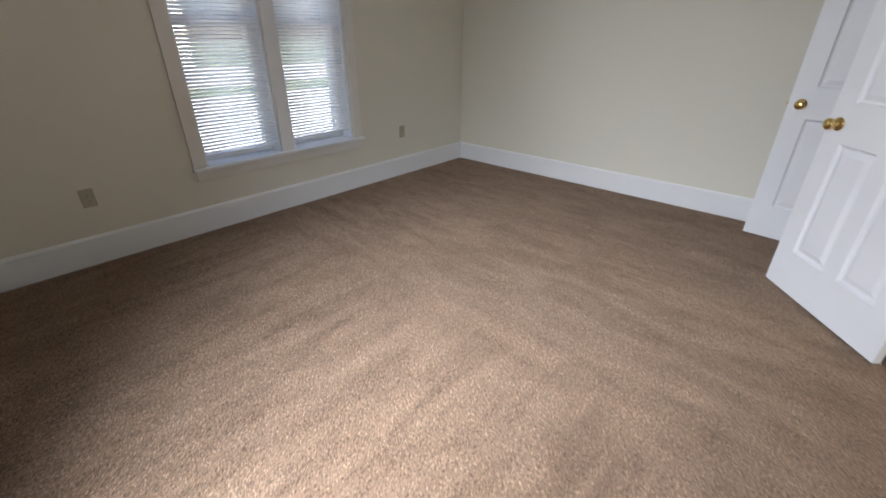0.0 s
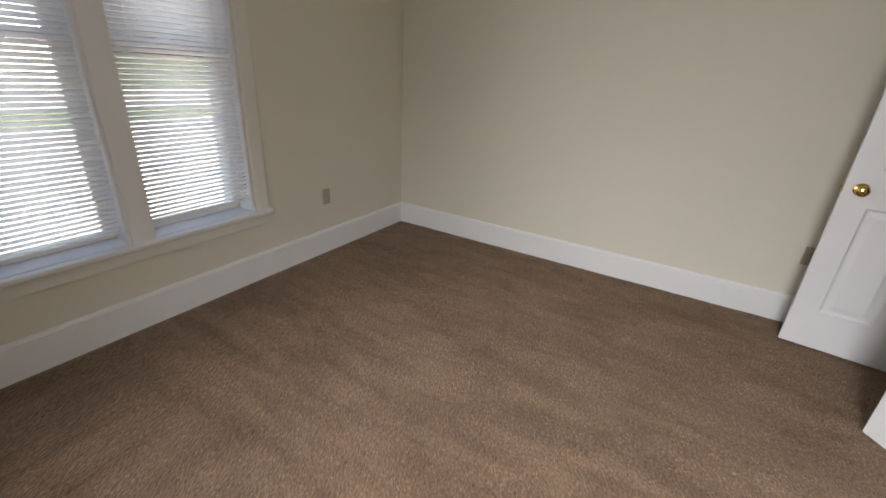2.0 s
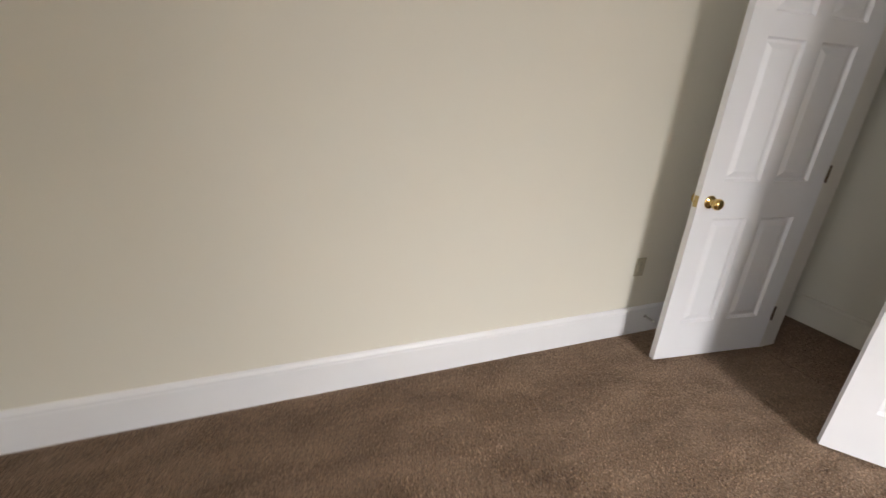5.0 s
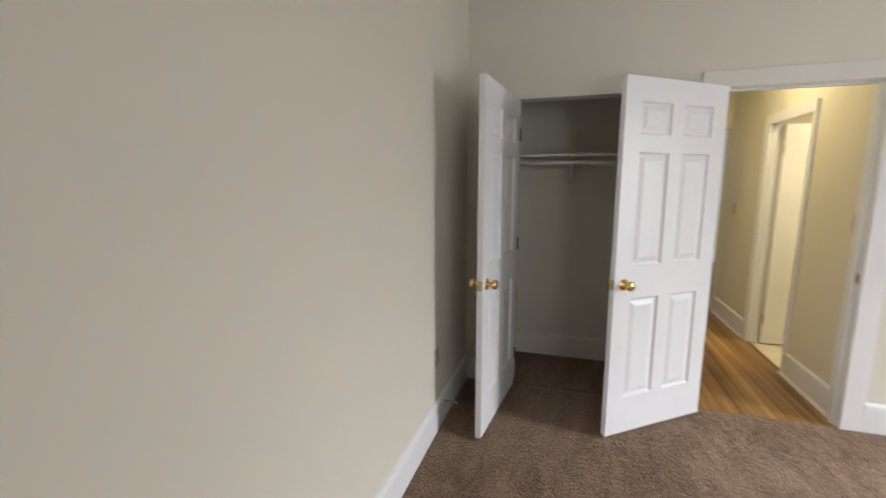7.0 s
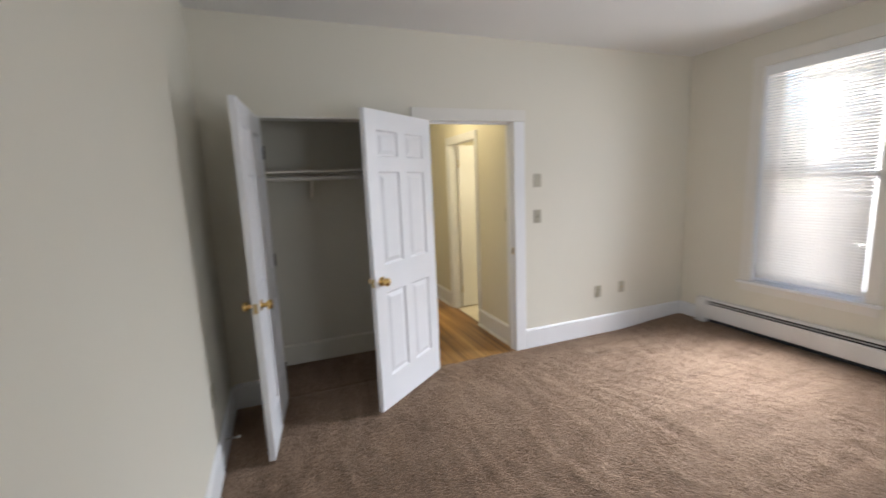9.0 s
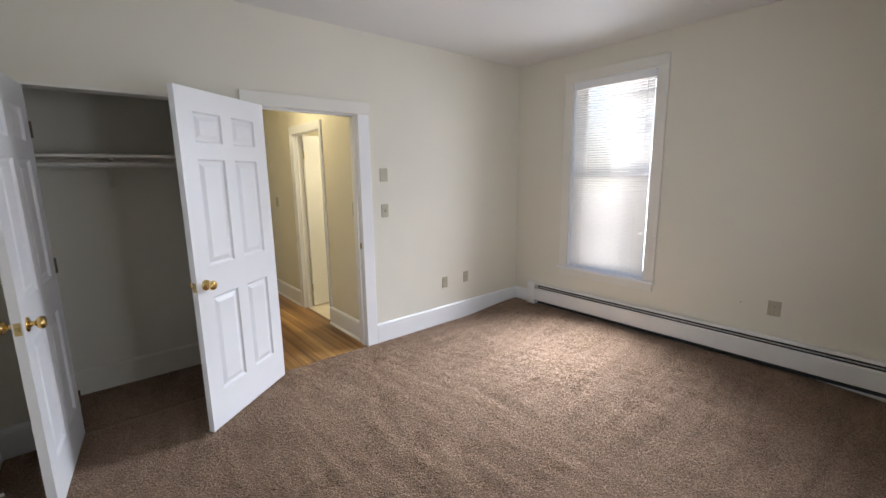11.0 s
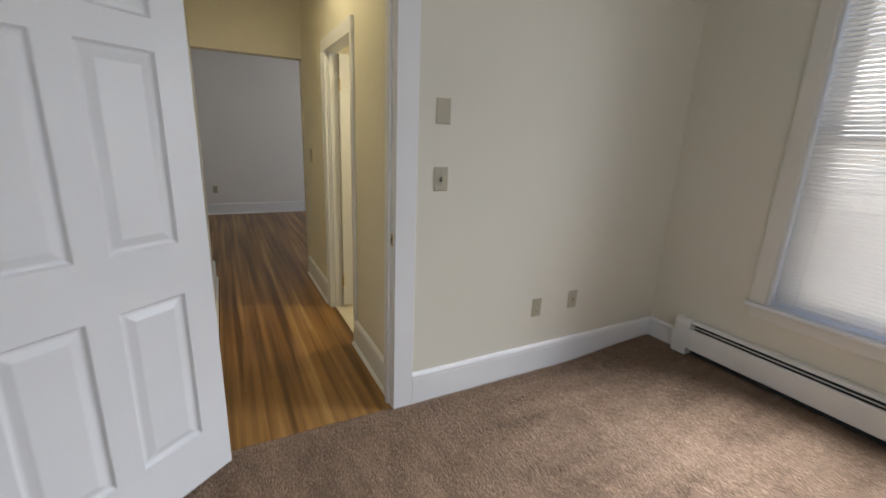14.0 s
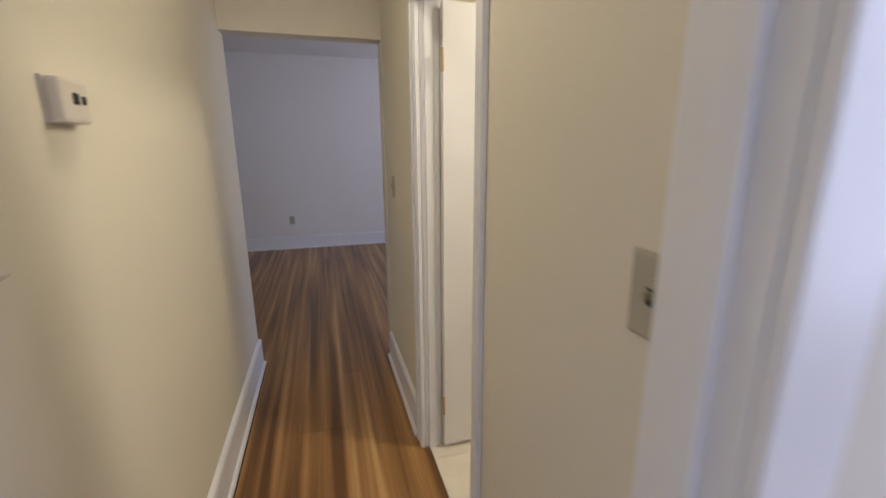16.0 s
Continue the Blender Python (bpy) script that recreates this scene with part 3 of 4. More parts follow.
def sash(parent, u0, u1, z0, z1, y, name):
    s = part(name, bmesh.new(), VINYL, parent)
    bm = bmesh.new()
    w = 0.042
    box(bm, (u0, y - 0.016, z0), (u0 + w, y + 0.016, z1), 0.003)
    box(bm, (u1 - w, y - 0.016, z0), (u1, y + 0.016, z1), 0.003)
    box(bm, (u0 + w, y - 0.016, z0), (u1 - w, y + 0.016, z0 + w), 0.003)
    box(bm, (u0 + w, y - 0.016, z1 - w), (u1 - w, y + 0.016, z1), 0.003)
    s.data = mesh_of(name, bm, VINYL)
    g = part("pane", boxed((u0 + w - 0.003, y - 0.002, z0 + w - 0.003), (u1 - w + 0.003, y + 0.002, z1 - w + 0.003)), GLASS, s)
    g.visible_shadow = False
    return s


def window(name, m, u0, u1, z0, z1, label, mullion=None, meet=None, stool=(0.08, 0.08), head=0.09, edge_lined=True):
    """A window in wall m: sashes deep in the reveal, jamb liners, stool, apron and flat casing."""
    w = empty(name, m, label, "window")
    w["kind"] = "structure"
    lights = [(u0, u1)] if not mullion else [(u0, mullion[0]), (mullion[1], u1)]
    meet = meet or (z0 + z1) / 2
    c = 0.09
    part("casing", boxed((u0 - c, 0.0, z0), (u0, 0.018, z1), 0.004), CASING, w)
    part("casing", boxed((u1, 0.0, z0), (u1 + c, 0.018, z1), 0.004), CASING, w)
    part("head_casing", boxed((u0 - c, 0.0, z1), (u1 + c, 0.020, z1 + head), 0.004), CASING, w)
    # thin darker strip along one outer edge of the casing
    if edge_lined:
        part("casing_edge_line", boxed((u0 - c - 0.004, 0.0, z0), (u0 - c, 0.012, z1 + head), 0.0015), EDGELINE, w, "thin brown line along the outer casing edge")
    sill = bmesh.new()
    box(sill, (u0 - stool[0] - 0.02, 0.0, z0 - 0.024), (u1 + stool[1] + 0.02, 0.048, z0), 0.006)
    box(sill, (u0 + 0.002, -0.298, z0 - 0.0235), (u1 - 0.002, 0.0, z0 + 0.002), 0.002)
    part("window_sill", sill, TRIM, w)
    part("apron", boxed((u0 - stool[0], 0.0, z0 - 0.024 - 0.072), (u1 + stool[1], 0.016, z0 - 0.024), 0.004), CASING, w)
    if mullion:
        part("mullion", boxed((mullion[0], -0.29, z0), (mullion[1], 0.016, z1), 0.004), TRIM, w)
    for a, b in lights:
        part("jamb_liner", boxed((a, -0.298, z0), (a + 0.014, -0.001, z1), 0.002), TRIM, w)
        part("jamb_liner", boxed((b - 0.014, -0.298, z0), (b, -0.001, z1), 0.002), TRIM, w)
        part("head_liner", boxed((a + 0.014, -0.298, z1 - 0.014), (b - 0.014, -0.001, z1), 0.002), TRIM, w)
        sash(w, a + 0.014, b - 0.014, z0 + 0.004, meet + 0.02, -0.150, "lower_sash")
        sash(w, a + 0.014, b - 0.014, meet - 0.02, z1 - 0.014, -0.187, "upper_sash")
        part("sash_lock", boxed(((a + b) / 2 - 0.03, -0.140, meet + 0.02), ((a + b) / 2 + 0.03, -0.120, meet + 0.034), 0.004), VINYL, w)
    return w


SLAT_PITCH, SLAT_W = 0.0235, 0.027


def slat_mesh(length, tilt):
    """A thin crowned slat, tipped by its cords."""
    bm = bmesh.new()
    rings = []
    for x in (-length / 2, length / 2):
        top, low = [], []
        for i in range(5):
            f = i / 4 - 0.5
            crown = 0.0016 * (1 - (2 * f) ** 2)
            p = Matrix.Rotation(radians(tilt), 3, "X") @ Vector((0, f * SLAT_W, crown))
            top.append(bm.verts.new((x, p.y, p.z)))
            low.append(bm.verts.new((x, p.y, p.z - 0.0005)))
        rings.append(top + low[::-1])
    n = len(rings[0])
    for i in range(n):
        j = (i + 1) % n
        bm.faces.new([rings[0][i], rings[0][j], rings[1][j], rings[1][i]])
    bm.faces.new(rings[0])
    bm.faces.new(rings[1][::-1])
    return mesh_of("slat", bm, SLAT, True)


def blind(m, u0, u1, z0, z1, tilt, label, y=-0.028):
    """A lowered mini blind: head rail, slats on ladder cords, bottom rail and wand."""
    b = empty("window_blind", m, label, "blind", "window blinds")
    u0, u1 = u0 + 0.017, u1 - 0.017
    mid, length = (u0 + u1) / 2, u1 - u0
    part("head_rail", boxed((u0, y - 0.014, z1 - 0.045), (u1, y + 0.014, z1 - 0.015), 0.002), VINYL, b)
    part("valance", boxed((u0, y + 0.015, z1 - 0.078), (u1, y + 0.019, z1 - 0.012), 0.0015), VINYL, b)
    part("bottom_rail", boxed((u0, y - 0.012, z0), (u1, y + 0.012, z0 + 0.014), 0.003), VINYL, b)
    me = slat_mesh(length, tilt)
    top = z1 - 0.058
    z = z0 + 0.028
    rnd = random.Random(int(u0 * 1000))
    while z < top:
        share("slat", me, b, Matrix.Translation((mid, y, z)) @ Euler((radians(rnd.uniform(-0.6, 0.6)), radians(rnd.uniform(-0.06, 0.06)), 0)).to_matrix().to_4x4())
        z += SLAT_PITCH
    for u in (u0 + length * 0.14, u1 - length * 0.14):
        bm = bmesh.new()
        for dy in (-0.0125, 0.0125):
            box(bm, (u - 0.0008, y + dy - 0.0006, z0 + 0.012), (u + 0.0008, y + dy + 0.0006, z1 - 0.04))
        part("ladder_cord", bm, CORD, b)
    wand = lathe([(0, 0), (0.004, 0), (0.004, 0.62), (0.0, 0.62)], 6, Matrix.Translation((u0 + 0.05, y + 0.024, z1 - 0.70)))
    part("tilt_wand", wand, VINYL, b)
    return b


MA = oriented((0, YA, 0), (0, -1))   # local x runs towards -x of the room
MD = oriented((0, 0, 0), (1, 0))     # local x runs towards -y of the room
MU = (2.182, 2.284)
window("window_1", MA, -A1, -A0, AZ0, AZ1, "double sash window with cream-white wooden casing", (-MU[1], -MU[0]), 1.415)
window("window_2", MD, -D1, -D0, DZ0, DZ1, "tall single sash window with white casing", None, 1.5, edge_lined=False)
blind(MA, -MU[0], -A0, AZ0 + 0.055, AZ1, 47, "white mini blind lowered over a sash window")
blind(MA, -A1, -MU[1], AZ0 + 0.075, AZ1, 47, "white mini blind lowered over a sash window")
blind(MD, -D1 + 0.018, -D0, DZ0 + 0.02, DZ1, -51, "white mini blind lowered over the tall window")


# ---------- baseboard heater ----------
def heater(y0, y1):
    h = empty("baseboard_heater", pose(0, y0, 0), "long off-white steel baseboard heater under the window", "heater")
    n = y1 - y0

    def run(profile, a, b):
        return extrude_profile(profile, (0, a), (0, b), (1, 0))

    part("back_plate", run([(0, 0.0300), (0.004, 0.0300), (0.004, 0.2900), (0, 0.2900)], 0.05, n - 0.05), HEATER, h)
    part("hood", run([(0.004, 0.2900), (0.004, 0.2960), (0.040, 0.2960), (0.052, 0.2900), (0.058, 0.2780), (0.055, 0.2770), (0.049, 0.2860), (0.040, 0.2910)], 0.05, n - 0.05), HEATER, h)
    part("damper", run([(0.050, 0.2605), (0.064, 0.2605), (0.064, 0.2570), (0.050, 0.2570)], 0.06, n - 0.06), HEATER, h)
    cuts = [0.065, 1.92, n - 0.065]
    for a, b in zip(cuts, cuts[1:]):
        part("front_panel", run([(0.063, 0.1030), (0.067, 0.0970), (0.072, 0.1030), (0.071, 0.2330), (0.066, 0.2410), (0.058, 0.2420), (0.058, 0.2380), (0.063, 0.2320)], a + 0.001, b - 0.001), HEATER, h)
    part("joint_strip", run([(0.071, 0.1060), (0.0745, 0.1060), (0.0735, 0.2350), (0.067, 0.2440), (0.064, 0.2440), (0.070, 0.2330)], 1.895, 1.945), HEATER, h)
    cap = [(0.0, 0.0480), (0.074, 0.0480), (0.077, 0.1080), (0.075, 0.2630), (0.066, 0.2900), (0.045, 0.3010), (0.0, 0.3010)]
    for a, b in ((0.0, 0.1030), (n - 0.075, n)):
        bm = run(cap, a, b)
        bmesh.ops.bevel(bm, geom=list(bm.edges), offset=0.003, segments=1, affect="EDGES")
        part("end_cap", bm, HEATER, h)
    el = bmesh.new()
    for i in range(int((n - 0.2) / 0.03)):
        box(el, (0.008, 0.1 + i * 0.03, 0.125), (0.055, 0.103 + i * 0.03, 0.225))
    part("heating_element", el, FINSHADE, h)
    # dark sheet over the back plate: paints the shade in slot and lower gap
    part("painted_gap_shade", run([(0.0045, 0.046), (0.0075, 0.046), (0.0075, 0.285), (0.0045, 0.285)], 0.06, n - 0.06), FINSHADE, h)
    for a in (0.02, n / 2, n - 0.05):
        part("bracket", boxed((0.008, a, 0.04), (0.03, a + 0.01, 0.125)), FINSHADE, h)
    return h


heater(0.237, YA - 0.03)


# ---------- plates on the walls ----------
def screw(parent, x, z, y=0.0055):
    part("screw", lathe([(0, 0), (0.0032, 0), (0.0026, 0.0012), (0, 0.0014)], 10, Matrix.Translation((x, y, z)) @ Matrix.Rotation(radians(-90), 4, "X")), ALMOND, parent)


def plate_body(p, w=0.070, h=0.115, material=ALMOND):
    bm = bmesh.new()
    lo = [bm.verts.new((x, 0, z)) for x, z in ((-w / 2, -h / 2), (w / 2, -h / 2), (w / 2, h / 2), (-w / 2, h / 2))]
    up = [bm.verts.new((x, 0.004, z)) for x, z in ((-w / 2, -h / 2), (w / 2, -h / 2), (w / 2, h / 2), (-w / 2, h / 2))]
    k = 0.006
    top = [bm.verts.new((x, 0.006, z)) for x, z in ((-w / 2 + k, -h / 2 + k), (w / 2 - k, -h / 2 + k), (w / 2 - k, h / 2 - k), (-w / 2 + k, h / 2 - k))]
    for a, b in ((lo, up), (up, top)):
        for i in range(4):
            bm.faces.new([a[i], a[(i + 1) % 4], b[(i + 1) % 4], b[i]])
    bm.faces.new(top)
    bm.faces.new(lo[::-1])
    part("plate", bm, material, p)


def outlet(origin, inward, label, w=0.070):
    p = empty("wall_outlet", oriented(origin, inward), label, "outlet", "wall outlets")
    plate_body(p, w)
    for z in (-0.0195, 0.0195):
        bm = lathe([(0, 0), (0.0165, 0), (0.0165, 0.0024), (0.0155, 0.003), (0, 0.003)], 18)
        for v in bm.verts:
            v.co.y = max(-0.0135, min(0.0135, v.co.y))
        bmesh.ops.transform(bm, matrix=Matrix.Translation((0, 0.0055, z)) @ Matrix.Rotation(radians(-90), 4, "X"), verts=bm.verts)
        r = part("receptacle", bm, IVORY, p)
        bm = bmesh.new()
        for x, hh in ((-0.0062, 0.0042), (0.0062, 0.0035)):
            box(bm, (x - 0.0011, 0.0080, z + 0.002 - hh), (x + 0.0011, 0.0090, z + 0.002 + hh))
        box(bm, (-0.0022, 0.0080, z - 0.0105), (0.0022, 0.0090, z - 0.0065))
        part("slots", bm, DARK, r)
    screw(p, 0, 0)
    return p


def blank_plate(origin, inward, label):
    p = empty("blank_plate", oriented(origin, inward), label, "wall plate")
    plate_body(p, 0.078, 0.118, IVORY)
    for z in (-0.042, 0.042):
        screw(p, 0, z)
    return p


def switch(origin, inward, label):
    p = empty("light_switch", oriented(origin, inward), label, "switch", "light switches")
    plate_body(p, 0.074, 0.120, IVORY)
    part("toggle_slot", boxed((-0.0052, 0.0055, -0.012), (0.0052, 0.0066, 0.012)), DARK, p)
    part("toggle", boxed((-0.0042, 0.0055, -0.002), (0.0042, 0.019, 0.009), 0.0015), ALMOND, p)
    for z in (-0.03, 0.03):
        screw(p, 0, z)
    return p


def jack_plate(origin, inward, label):
    p = empty("jack_plate", oriented(origin, inward), label, "wall plate")
    plate_body(p, 0.070, 0.115, IVORY)
    part("jack", lathe([(0, 0), (0.0075, 0), (0.0075, 0.003), (0.0048, 0.004), (0.0048, 0.011), (0, 0.011)], 14, Matrix.Translation((0, 0.0055, 0)) @ Matrix.Rotation(radians(-90), 4, "X")), DULLBRASS, p, "brass coaxial jack")
    for z in (-0.042, 0.042):
        screw(p, 0, z)
    return p


outlet((0.876, YA, 0.425), (0, -1), "almond duplex outlet on the window wall", 0.074)
outlet((3.499, YA, 0.443), (0, -1), "almond duplex outlet beside the room corner")
outlet((XB, 0.724, 0.455), (-1, 0), "almond duplex outlet behind the closet door")
outlet((1.141, 0.0, 0.438), (0, 1), "almond duplex outlet above the baseboard")
jack_plate((0.843, 0.0, 0.450), (0, 1), "ivory cable jack plate above the baseboard")
blank_plate((1.842, 0.0, 1.552), (0, 1), "ivory blank wall plate above a switch")
switch((1.843, 0.0, 1.232), (0, 1), "ivory toggle light switch beside the doorway")
outlet((0.0, 2.528, 0.510), (1, 0), "almond square-plated outlet above the heater", 0.082)
switch((HX0, -0.168, 1.250), (1, 0), "ivory toggle light switch in the hallway")
switch((HX0, -2.19, 1.230), (1, 0), "ivory toggle light switch near the hallway end")
outlet((2.917, -6.25, 0.428), (0, 1), "almond duplex outlet on the far wall")

# ---------- closet shelf and rod ----------
shelf = empty("closet_shelf", pose(HX1 + 0.1, -0.64, 0), "painted closet shelf on a cleat with one bracket", "shelf")
L = XB - HX1 - 0.1
part("board", boxed((0.001, 0.001, 1.690), (L - 0.001, 0.33, 1.708), 0.003), SHELF, shelf)
part("cleat", boxed((0.001, 0.001, 1.63), (L - 0.001, 0.018, 1.690), 0.003), SHELF, shelf)
br = bmesh.new()
bx = 3.735 - HX1 - 0.1
box(br, (bx - 0.012, 0.001, 1.47), (bx + 0.012, 0.008, 1.63), 0.002)
box(br, (bx - 0.012, 0.008, 1.682), (bx + 0.012, 0.29, 1.690), 0.002)
box(br, (-0.010, 0, -0.004), (0.010, 0.31, 0.004), 0.002, Matrix.Translation((bx, 0.008, 1.49)) @ Matrix.Rotation(radians(38), 4, "X"))
part("bracket", br, SHELF, shelf)
rod = empty("closet_rod", pose(HX1 + 0.1, -0.36, 1.645), "painted round clothes rod under the closet shelf", "clothes rod")
part("rod", lathe([(0, 0.002), (0.0165, 0.002), (0.0165, L - 0.002), (0, L - 0.002)], 18, Matrix.Rotation(radians(90), 4, "Y")), ROD, rod, smooth=True)
for x in (0.001, L - 0.013):
    part("socket", lathe([(0, 0), (0.03, 0), (0.03, 0.006), (0.022, 0.012), (0, 0.012)], 18, Matrix.Translation((x, 0, 0)) @ Matrix.Rotation(radians(90), 4, "Y")), ROD, rod)

# ---------- door stop on the baseboard ----------
stop = empty("spring_door_stop", pose(XB - 0.019, 0.60, 0.115), "white-tipped spring door stop on the baseboard", "door stop")
bm = bmesh.new()
pts = []
for i in range(161):
    a = i / 160
    r = 0.0068 - 0.002 * a
    pts.append((-0.004 - 0.062 * a, r * math.cos(a * 2 * math.pi * 13), r * math.sin(a * 2 * math.pi * 13)))
prev = None
for k, p in enumerate(pts):
    q = pts[min(k + 1, len(pts) - 1)] if k < len(pts) - 1 else pts[k]
    radial = Vector((0, p[1], p[2])).normalized()
    ring = [bm.verts.new(Vector(p) + radial * 0.0011 * c + Vector((1, 0, 0)) * 0.0011 * s) for c, s in ((1, 0), (0, 1), (-1, 0), (0, -1))]
    if prev:
        for i in range(4):
            bm.faces.new([prev[i], prev[(i + 1) % 4], ring[(i + 1) % 4], ring[i]])
    prev = ring
part("spring", bm, SPRING, stop)
back = Matrix.Rotation(radians(-90), 4, "Y")
part("base", lathe([(0, 0), (0.011, 0), (0.010, 0.004), (0, 0.006)], 14, back), SPRING, stop)
part("tip", lathe([(0, 0.062), (0.0075, 0.062), (0.0085, 0.070), (0.007, 0.078), (0, 0.079)], 14, back), RUBBER, stop, "white rubber tip")

# ---------- hallway fittings ----------
th = empty("thermostat", oriented((HX1, -0.79, 1.535), (-1, 0)), "off-white plastic wall thermostat with small display", "thermostat")
part("base", boxed((-0.054, 0.0, -0.044), (0.054, 0.008, 0.044), 0.003), PLASTIC, th)
part("cover", boxed((-0.052, 0.008, -0.042), (0.052, 0.033, 0.042), 0.007), PLASTIC, th)
part("display", boxed((-0.012, 0.0325, -0.006), (0.012, 0.034, 0.016), 0.0008), DARK, th, "dark thermostat display window")
part("lever", boxed((-0.034, 0.0325, -0.004), (-0.022, 0.036, 0.012), 0.001), DARK, th)

hook = empty("wall_hook", oriented((HX1, -0.405, 1.525), (-1, 0)), "small dull brass hook with a bent wire", "hook")
part("plate", boxed((-0.004, 0, -0.011), (0.004, 0.006, 0.011), 0.002), DULLBRASS, hook)
part("hook_arm", boxed((-0.003, 0.006, -0.012), (0.003, 0.014, -0.006), 0.002), DULLBRASS, hook)
part("wire", boxed((-0.040, 0.004, -0.0165), (-0.004, 0.006, -0.0145), 0.0006, ), SPRING, hook)


def scuff(y0, z0, y1, z1, width):
    bm = bmesh.new()
    n = 14
    rnd = random.Random(int(z0 * 1000))
    rows = []
    for i in range(n + 1):
        f = i / n
        w = width * (0.35 + 0.65 * math.sin(math.pi * min(1, f * 0.9 + 0.08))) * rnd.uniform(0.7, 1.1)
        y, z = y0 + (y1 - y0) * f, z0 + (z1 - z0) * f + rnd.uniform(-0.001, 0.001)
        rows.append([bm.verts.new((HX1 - 0.0009, y, z - w / 2)), bm.verts.new((HX1 - 0.0009, y, z + w / 2))])
    for a, b in zip(rows, rows[1:]):
        bm.faces.new([a[0], a[1], b[1], b[0]])
    return tagged(part("wall_scuff", bm, SCUFF), "grey scuff line rubbed on the hallway wall", "scuff mark")


scuff(-0.25, 1.240, -0.555, 1.248, 0.013)
scuff(-0.30, 1.229, -0.43, 1.233, 0.006)


def crack(y0, z0, y1, z1):
    """A hairline crack that wanders down the plaster."""
    rnd = random.Random(8)
    bm = bmesh.new()
    prev = None
    for i in range(13):
        f = i / 12
        y, z = y0 + (y1 - y0) * f + rnd.uniform(-0.0015, 0.0015), z0 + (z1 - z0) * f
        w = 0.0030 * (1.1 - abs(2 * f - 1)) + 0.0010
        ring = [bm.verts.new((HX1 - 0.0009, y - w, z)), bm.verts.new((HX1 - 0.0009, y + w, z))]
        if prev:
            bm.faces.new([prev[0], prev[1], ring[1], ring[0]])
        prev = ring
    return tagged(part("wall_crack", bm, CRACK), "thin grey hairline crack in the hallway plaster", "crack")


crack(-0.276, 1.415, -0.283, 1.312)

hole = empty("nail_hole", oriented((0.0, 2.31, 0.513), (1, 0)), "small dark nail hole in the plaster", "nail hole")
part("rim", lathe([(0, 0), (0.0055, 0), (0.0045, 0.0012), (0.0028, 0.0016), (0, 0.0016)], 10, Matrix.Rotation(radians(-90), 4, "X")), SCUFF, hole)
part("pit", lathe([(0, 0), (0.0028, 0), (0.0026, 0.0019), (0, 0.0019)], 8, Matrix.Rotation(radians(-90), 4, "X")), DARK, hole)

# ---------- outside ----------
ground = bmesh.new()
bmesh.ops.create_grid(ground, x_segments=40, y_segments=40, size=600)
tagged(part("ground", ground, GRASS, m=pose(0, 0, -0.7)), "mown green lawn reaching the distance", "ground", kind="structure")
slab("pavement", (-40, 4.0, -0.72), (40, 17.5, -0.66), CONCRETE, "pale concrete parking area beside the house", "pavement")
slab("road", (-40, 21.5, -0.72), (40, 34, -0.67), CONCRETE, "pale worn street beyond the lawn", "road")
slab("pavement_west", (-40, -30, -0.72), (-1.4, 4.0, -0.66), SUNLITDRIVE, "concrete drive along the house, lightened as if sunlit", "pavement")
slab("foundation", (-1.4, -6.45, -0.9), (XB + 0.2, YA + 0.2, -0.25), CONCRETE, "concrete foundation under the house", "foundation")


def house(name, x, y, turn, width, depth, height, label):
    """A clapboard house: siding courses, a gabled roof, windows with frames and panes."""
    h = empty(name, pose(x, y, -0.7, 0, 0, turn), label, "house")
    part("wall", boxed((-width / 2, 0, 0), (width / 2, depth, height)), SIDING, h)
    bm = bmesh.new()
    z = 0.4
    while z < height:
        box(bm, (-width / 2, -0.03, z), (width / 2, -0.001, z + 0.012))
        z += 0.2
    part("siding_edges", bm, SIDING, h)
    bm = bmesh.new()
    o, r = 0.4, height + depth * 0.32
    v = [bm.verts.new(p) for p in ((-width / 2 - o, -o, height), (width / 2 + o, -o, height), (width / 2 + o, depth + o, height), (-width / 2 - o, depth + o, height),
                                   (-width / 2 - o, depth / 2, r), (width / 2 + o, depth / 2, r))]
    for f in ((0, 1, 5, 4), (2, 3, 4, 5), (0, 4, 3), (1, 2, 5), (0, 3, 2, 1)):
        bm.faces.new([v[i] for i in f])
    part("roof", bm, ROOFING, h)
    for k in range(int(width // 3)):
        u = -width / 2 + 1.5 + k * 3.0
        for z in (1.3, 4.0):
            if z + 1.6 < height:
                w = part("window", boxed((u - 0.55, -0.06, z), (u + 0.55, -0.002, z + 1.5), 0.01), VINYL, h)
                part("pane", boxed((u - 0.45, -0.07, z + 0.1), (u + 0.45, -0.061, z + 1.4)), PANEGREY, w)
    return h


house("neighbour_house", 6.0, 36.0, 0, 14, 9, 6.2, "pale clapboard house across the street")
house("neighbour_house", -18.0, 0.5, 90, 18, 9, 6.2, "pale clapboard house beside the drive")

# ---------- floor boards and tiles ----------
hall_floor = empty("floor_hall", pose(0, 0, 0), "warm brown laminate boards with banded grain", "floor", kind="structure")
BW, BL = 0.125, 1.22
plank_meshes = {}


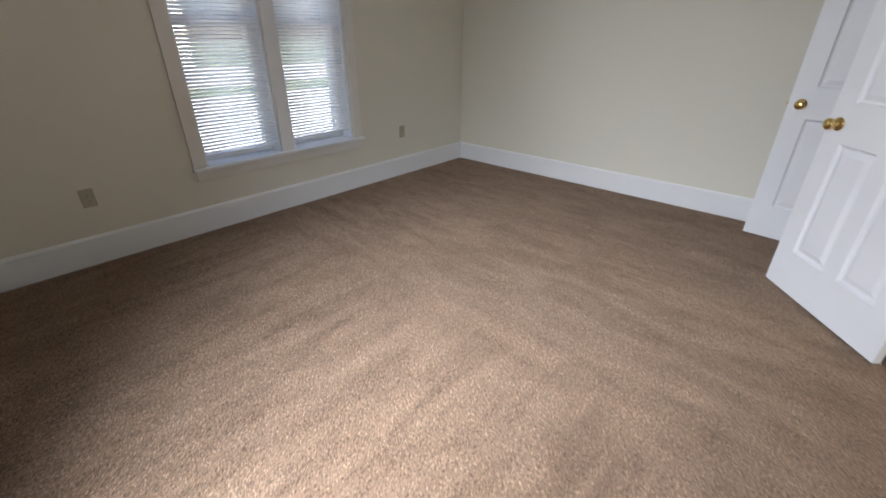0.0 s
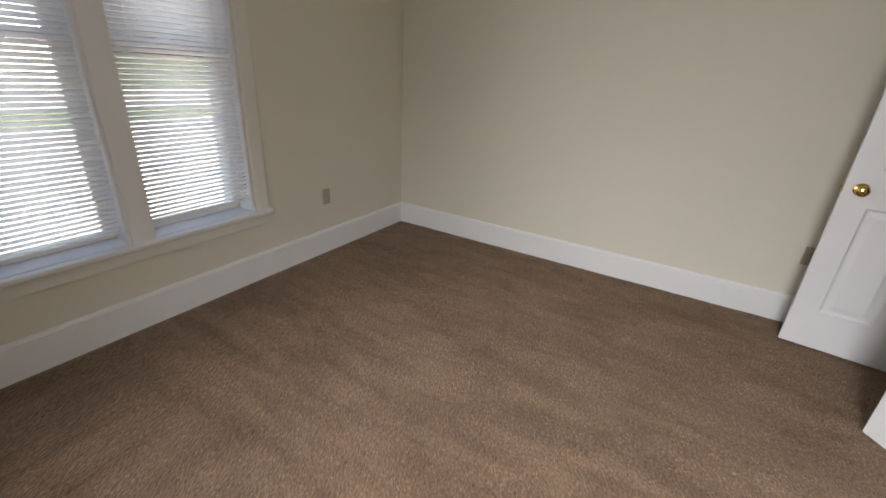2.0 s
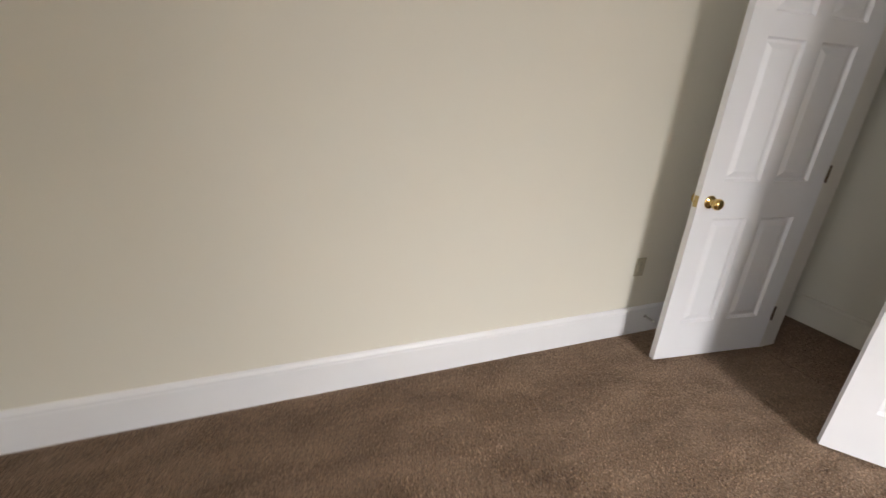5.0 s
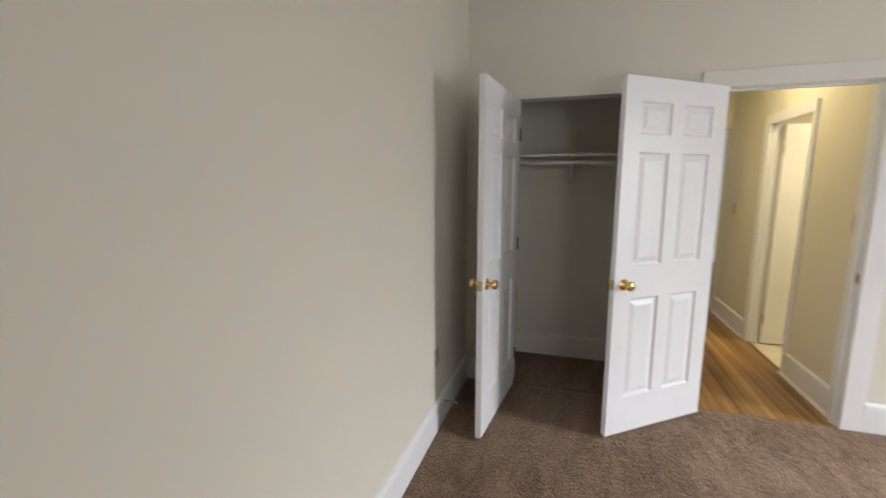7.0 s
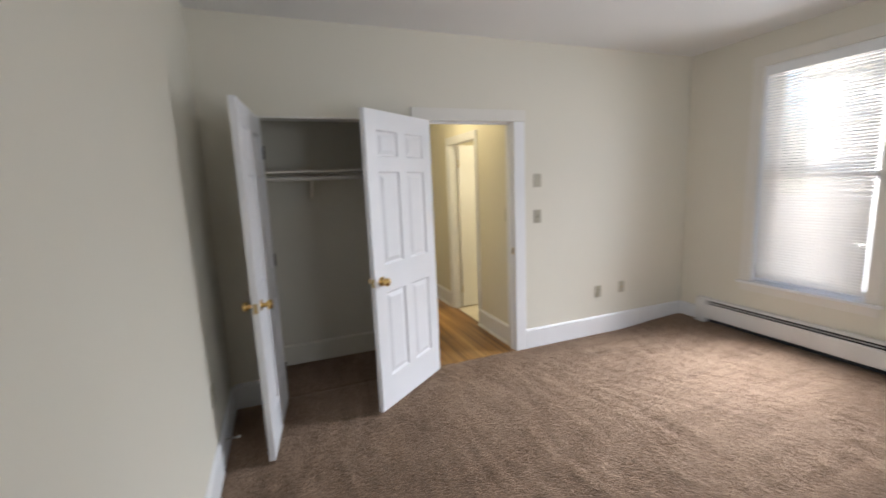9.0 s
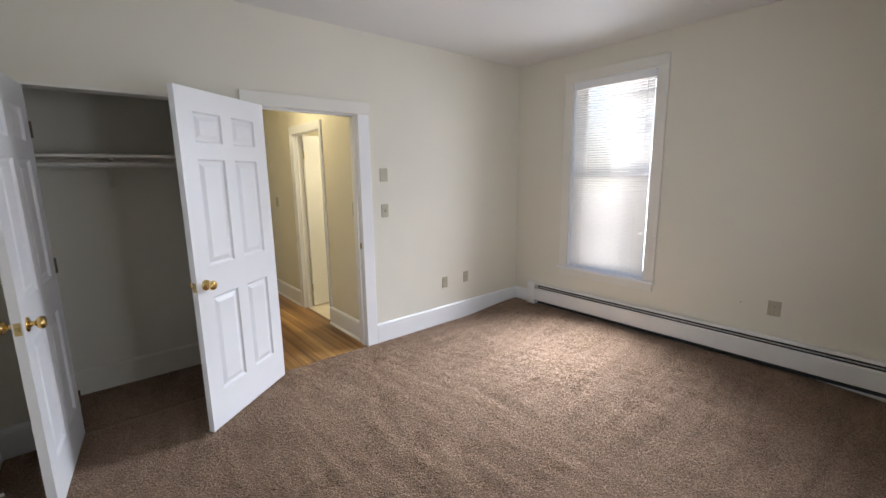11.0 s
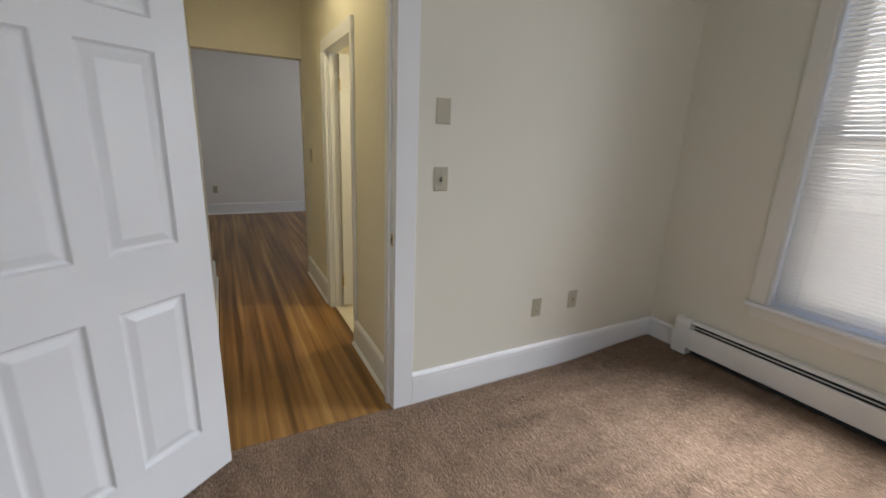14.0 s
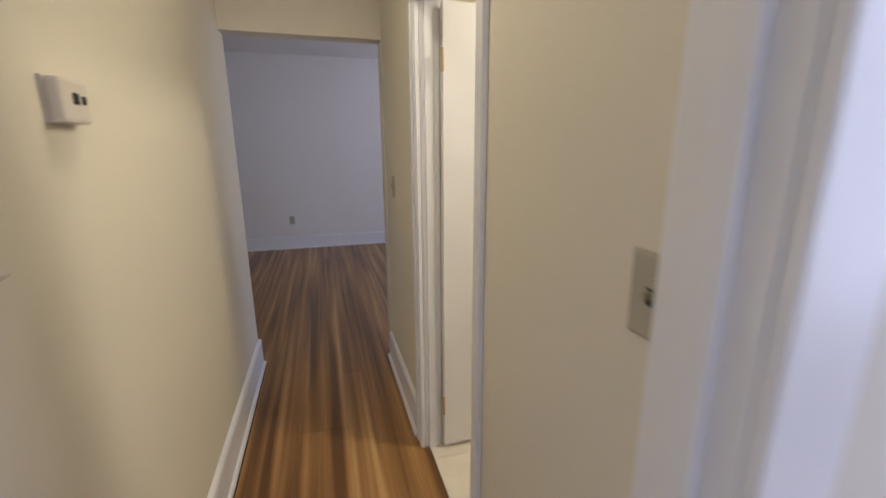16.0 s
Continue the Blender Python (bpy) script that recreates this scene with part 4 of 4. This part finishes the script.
def plank(length):
    key = round(length, 2)
    if key not in plank_meshes:
        bm = bmesh.new()
        g, c = 0.0002, 0.0006
        lo = [(g, g), (BW - g, g), (BW - g, length - g), (g, length - g)]
        hi = [(g + c, g + c), (BW - g - c, g + c), (BW - g - c, length - g - c), (g + c, length - g - c)]
        a = [bm.verts.new((x, y, -0.012)) for x, y in lo]
        b = [bm.verts.new((x, y, -0.001)) for x, y in lo]
        t = [bm.verts.new((x, y, 0.0)) for x, y in hi]
        for p, q in ((a, b), (b, t)):
            for i in range(4):
                bm.faces.new([p[i], p[(i + 1) % 4], q[(i + 1) % 4], q[i]])
        bm.faces.new(t)
        plank_meshes[key] = mesh_of("floor_board", bm, LAMINATE)
    return plank_meshes[key]


rnd = random.Random(5)
x = HX0 - 0.02 - BW * 25
while x + BW < XB:
    inside = x > HX0 - 0.05 and x + BW <= HX1 + 0.03
    y = -0.002 if inside else HY - 0.12
    end = -6.25
    first = True
    while y - end > 0.02:
        n = BL if not first else BL * rnd.uniform(0.3, 1.0)
        n = min(n, y - end)
        share("floor_board", plank(n), hall_floor, Matrix.Translation((x, y - n, 0.0)))
        y -= n
        first = False
    x += BW

bath_floor = empty("floor_bath", pose(0, 0, 0), "pale beige square bathroom floor tiles", "floor", kind="structure")
tile = mesh_of("tile", boxed((0.0015, 0.0015, -0.012), (0.2985, 0.2985, 0.0), 0.001), TILE)
for i in range(6):
    for j in range(7):
        share("tile", tile, bath_floor, Matrix.Translation((2.0335 - 0.3 * (i + 1), -0.2 - 0.3 * (j + 1), 0)))


# ---------- carpet pile ----------
def pile(x0, x1, y0, y1, pitch, seed):
    """Short leaning tufts of yarn, swept in vacuum strokes, as one sheet of stuff."""
    rng = np.random.RandomState(seed)
    nx, ny = int((x1 - x0) / pitch), int((y1 - y0) / pitch)
    gx, gy = np.meshgrid(np.arange(nx), np.arange(ny), indexing="ij")
    px = x0 + (gx.ravel() + 0.5 + rng.uniform(-0.5, 0.5, nx * ny)) * pitch
    py = y0 + (gy.ravel() + 0.5 + rng.uniform(-0.5, 0.5, nx * ny)) * pitch
    n = len(px)
    stroke = np.sin(px * 46.0 + 9.0 * py + 5.0 * np.sin(py * 3.1 + 2.0 * px) + 4.0 * np.sin(px * 2.3)) * np.sin(py * 6.0 + 2.0 * np.sin(px * 4.0))
    lean = 0.0045 * stroke + rng.normal(0, 0.003, n)
    side = rng.normal(0, 0.003, n)
    tall = rng.uniform(0.003, 0.0095, n)
    turn = rng.uniform(0, 2 * np.pi, n)
    wide = rng.uniform(0.0045, 0.0075, n)
    co = np.zeros((n, 4, 3), dtype=np.float32)
    for k in range(3):
        a = turn + k * 2 * np.pi / 3
        co[:, k, 0] = px + wide * np.cos(a)
        co[:, k, 1] = py + wide * np.sin(a)
        co[:, k, 2] = heave(px, py) - 0.003
    co[:, 3, 0] = np.clip(px + lean * 0.8 + side, x0, x1)
    co[:, 3, 1] = np.clip(py + lean * 0.6 - side, y0, y1)
    co[:, 3, 2] = heave(px, py) + tall
    base = (np.arange(n) * 4)[:, None]
    tri = np.stack([base + np.array([[0, 1, 3]]), base + np.array([[1, 2, 3]]), base + np.array([[2, 0, 3]])], 1).reshape(-1)
    me = bpy.data.meshes.new("carpet_pile")
    me.vertices.add(n * 4)
    me.vertices.foreach_set("co", co.reshape(-1))
    me.loops.add(len(tri))
    me.loops.foreach_set("vertex_index", tri.astype(np.int32))
    me.polygons.add(len(tri) // 3)
    me.polygons.foreach_set("loop_start", np.arange(0, len(tri), 3, dtype=np.int32))
    me.polygons.foreach_set("loop_total", np.full(len(tri) // 3, 3, dtype=np.int32))
    me.update(calc_edges=True)
    me.validate()
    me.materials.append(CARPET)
    return tagged(new("carpet_pile", me), "brown cut carpet yarn tufts in vacuum strokes", "carpet pile", kind="stuff")


pile(0.020, XB - 0.03, 0.004, YA - 0.03, 0.0105, 3)
pile(CL0 + 0.003, CL1 - 0.003, -0.134, 0.004, 0.0105, 4)
pile(HX1 + 0.11, XB - 0.01, -0.615, -0.134, 0.0105, 5)
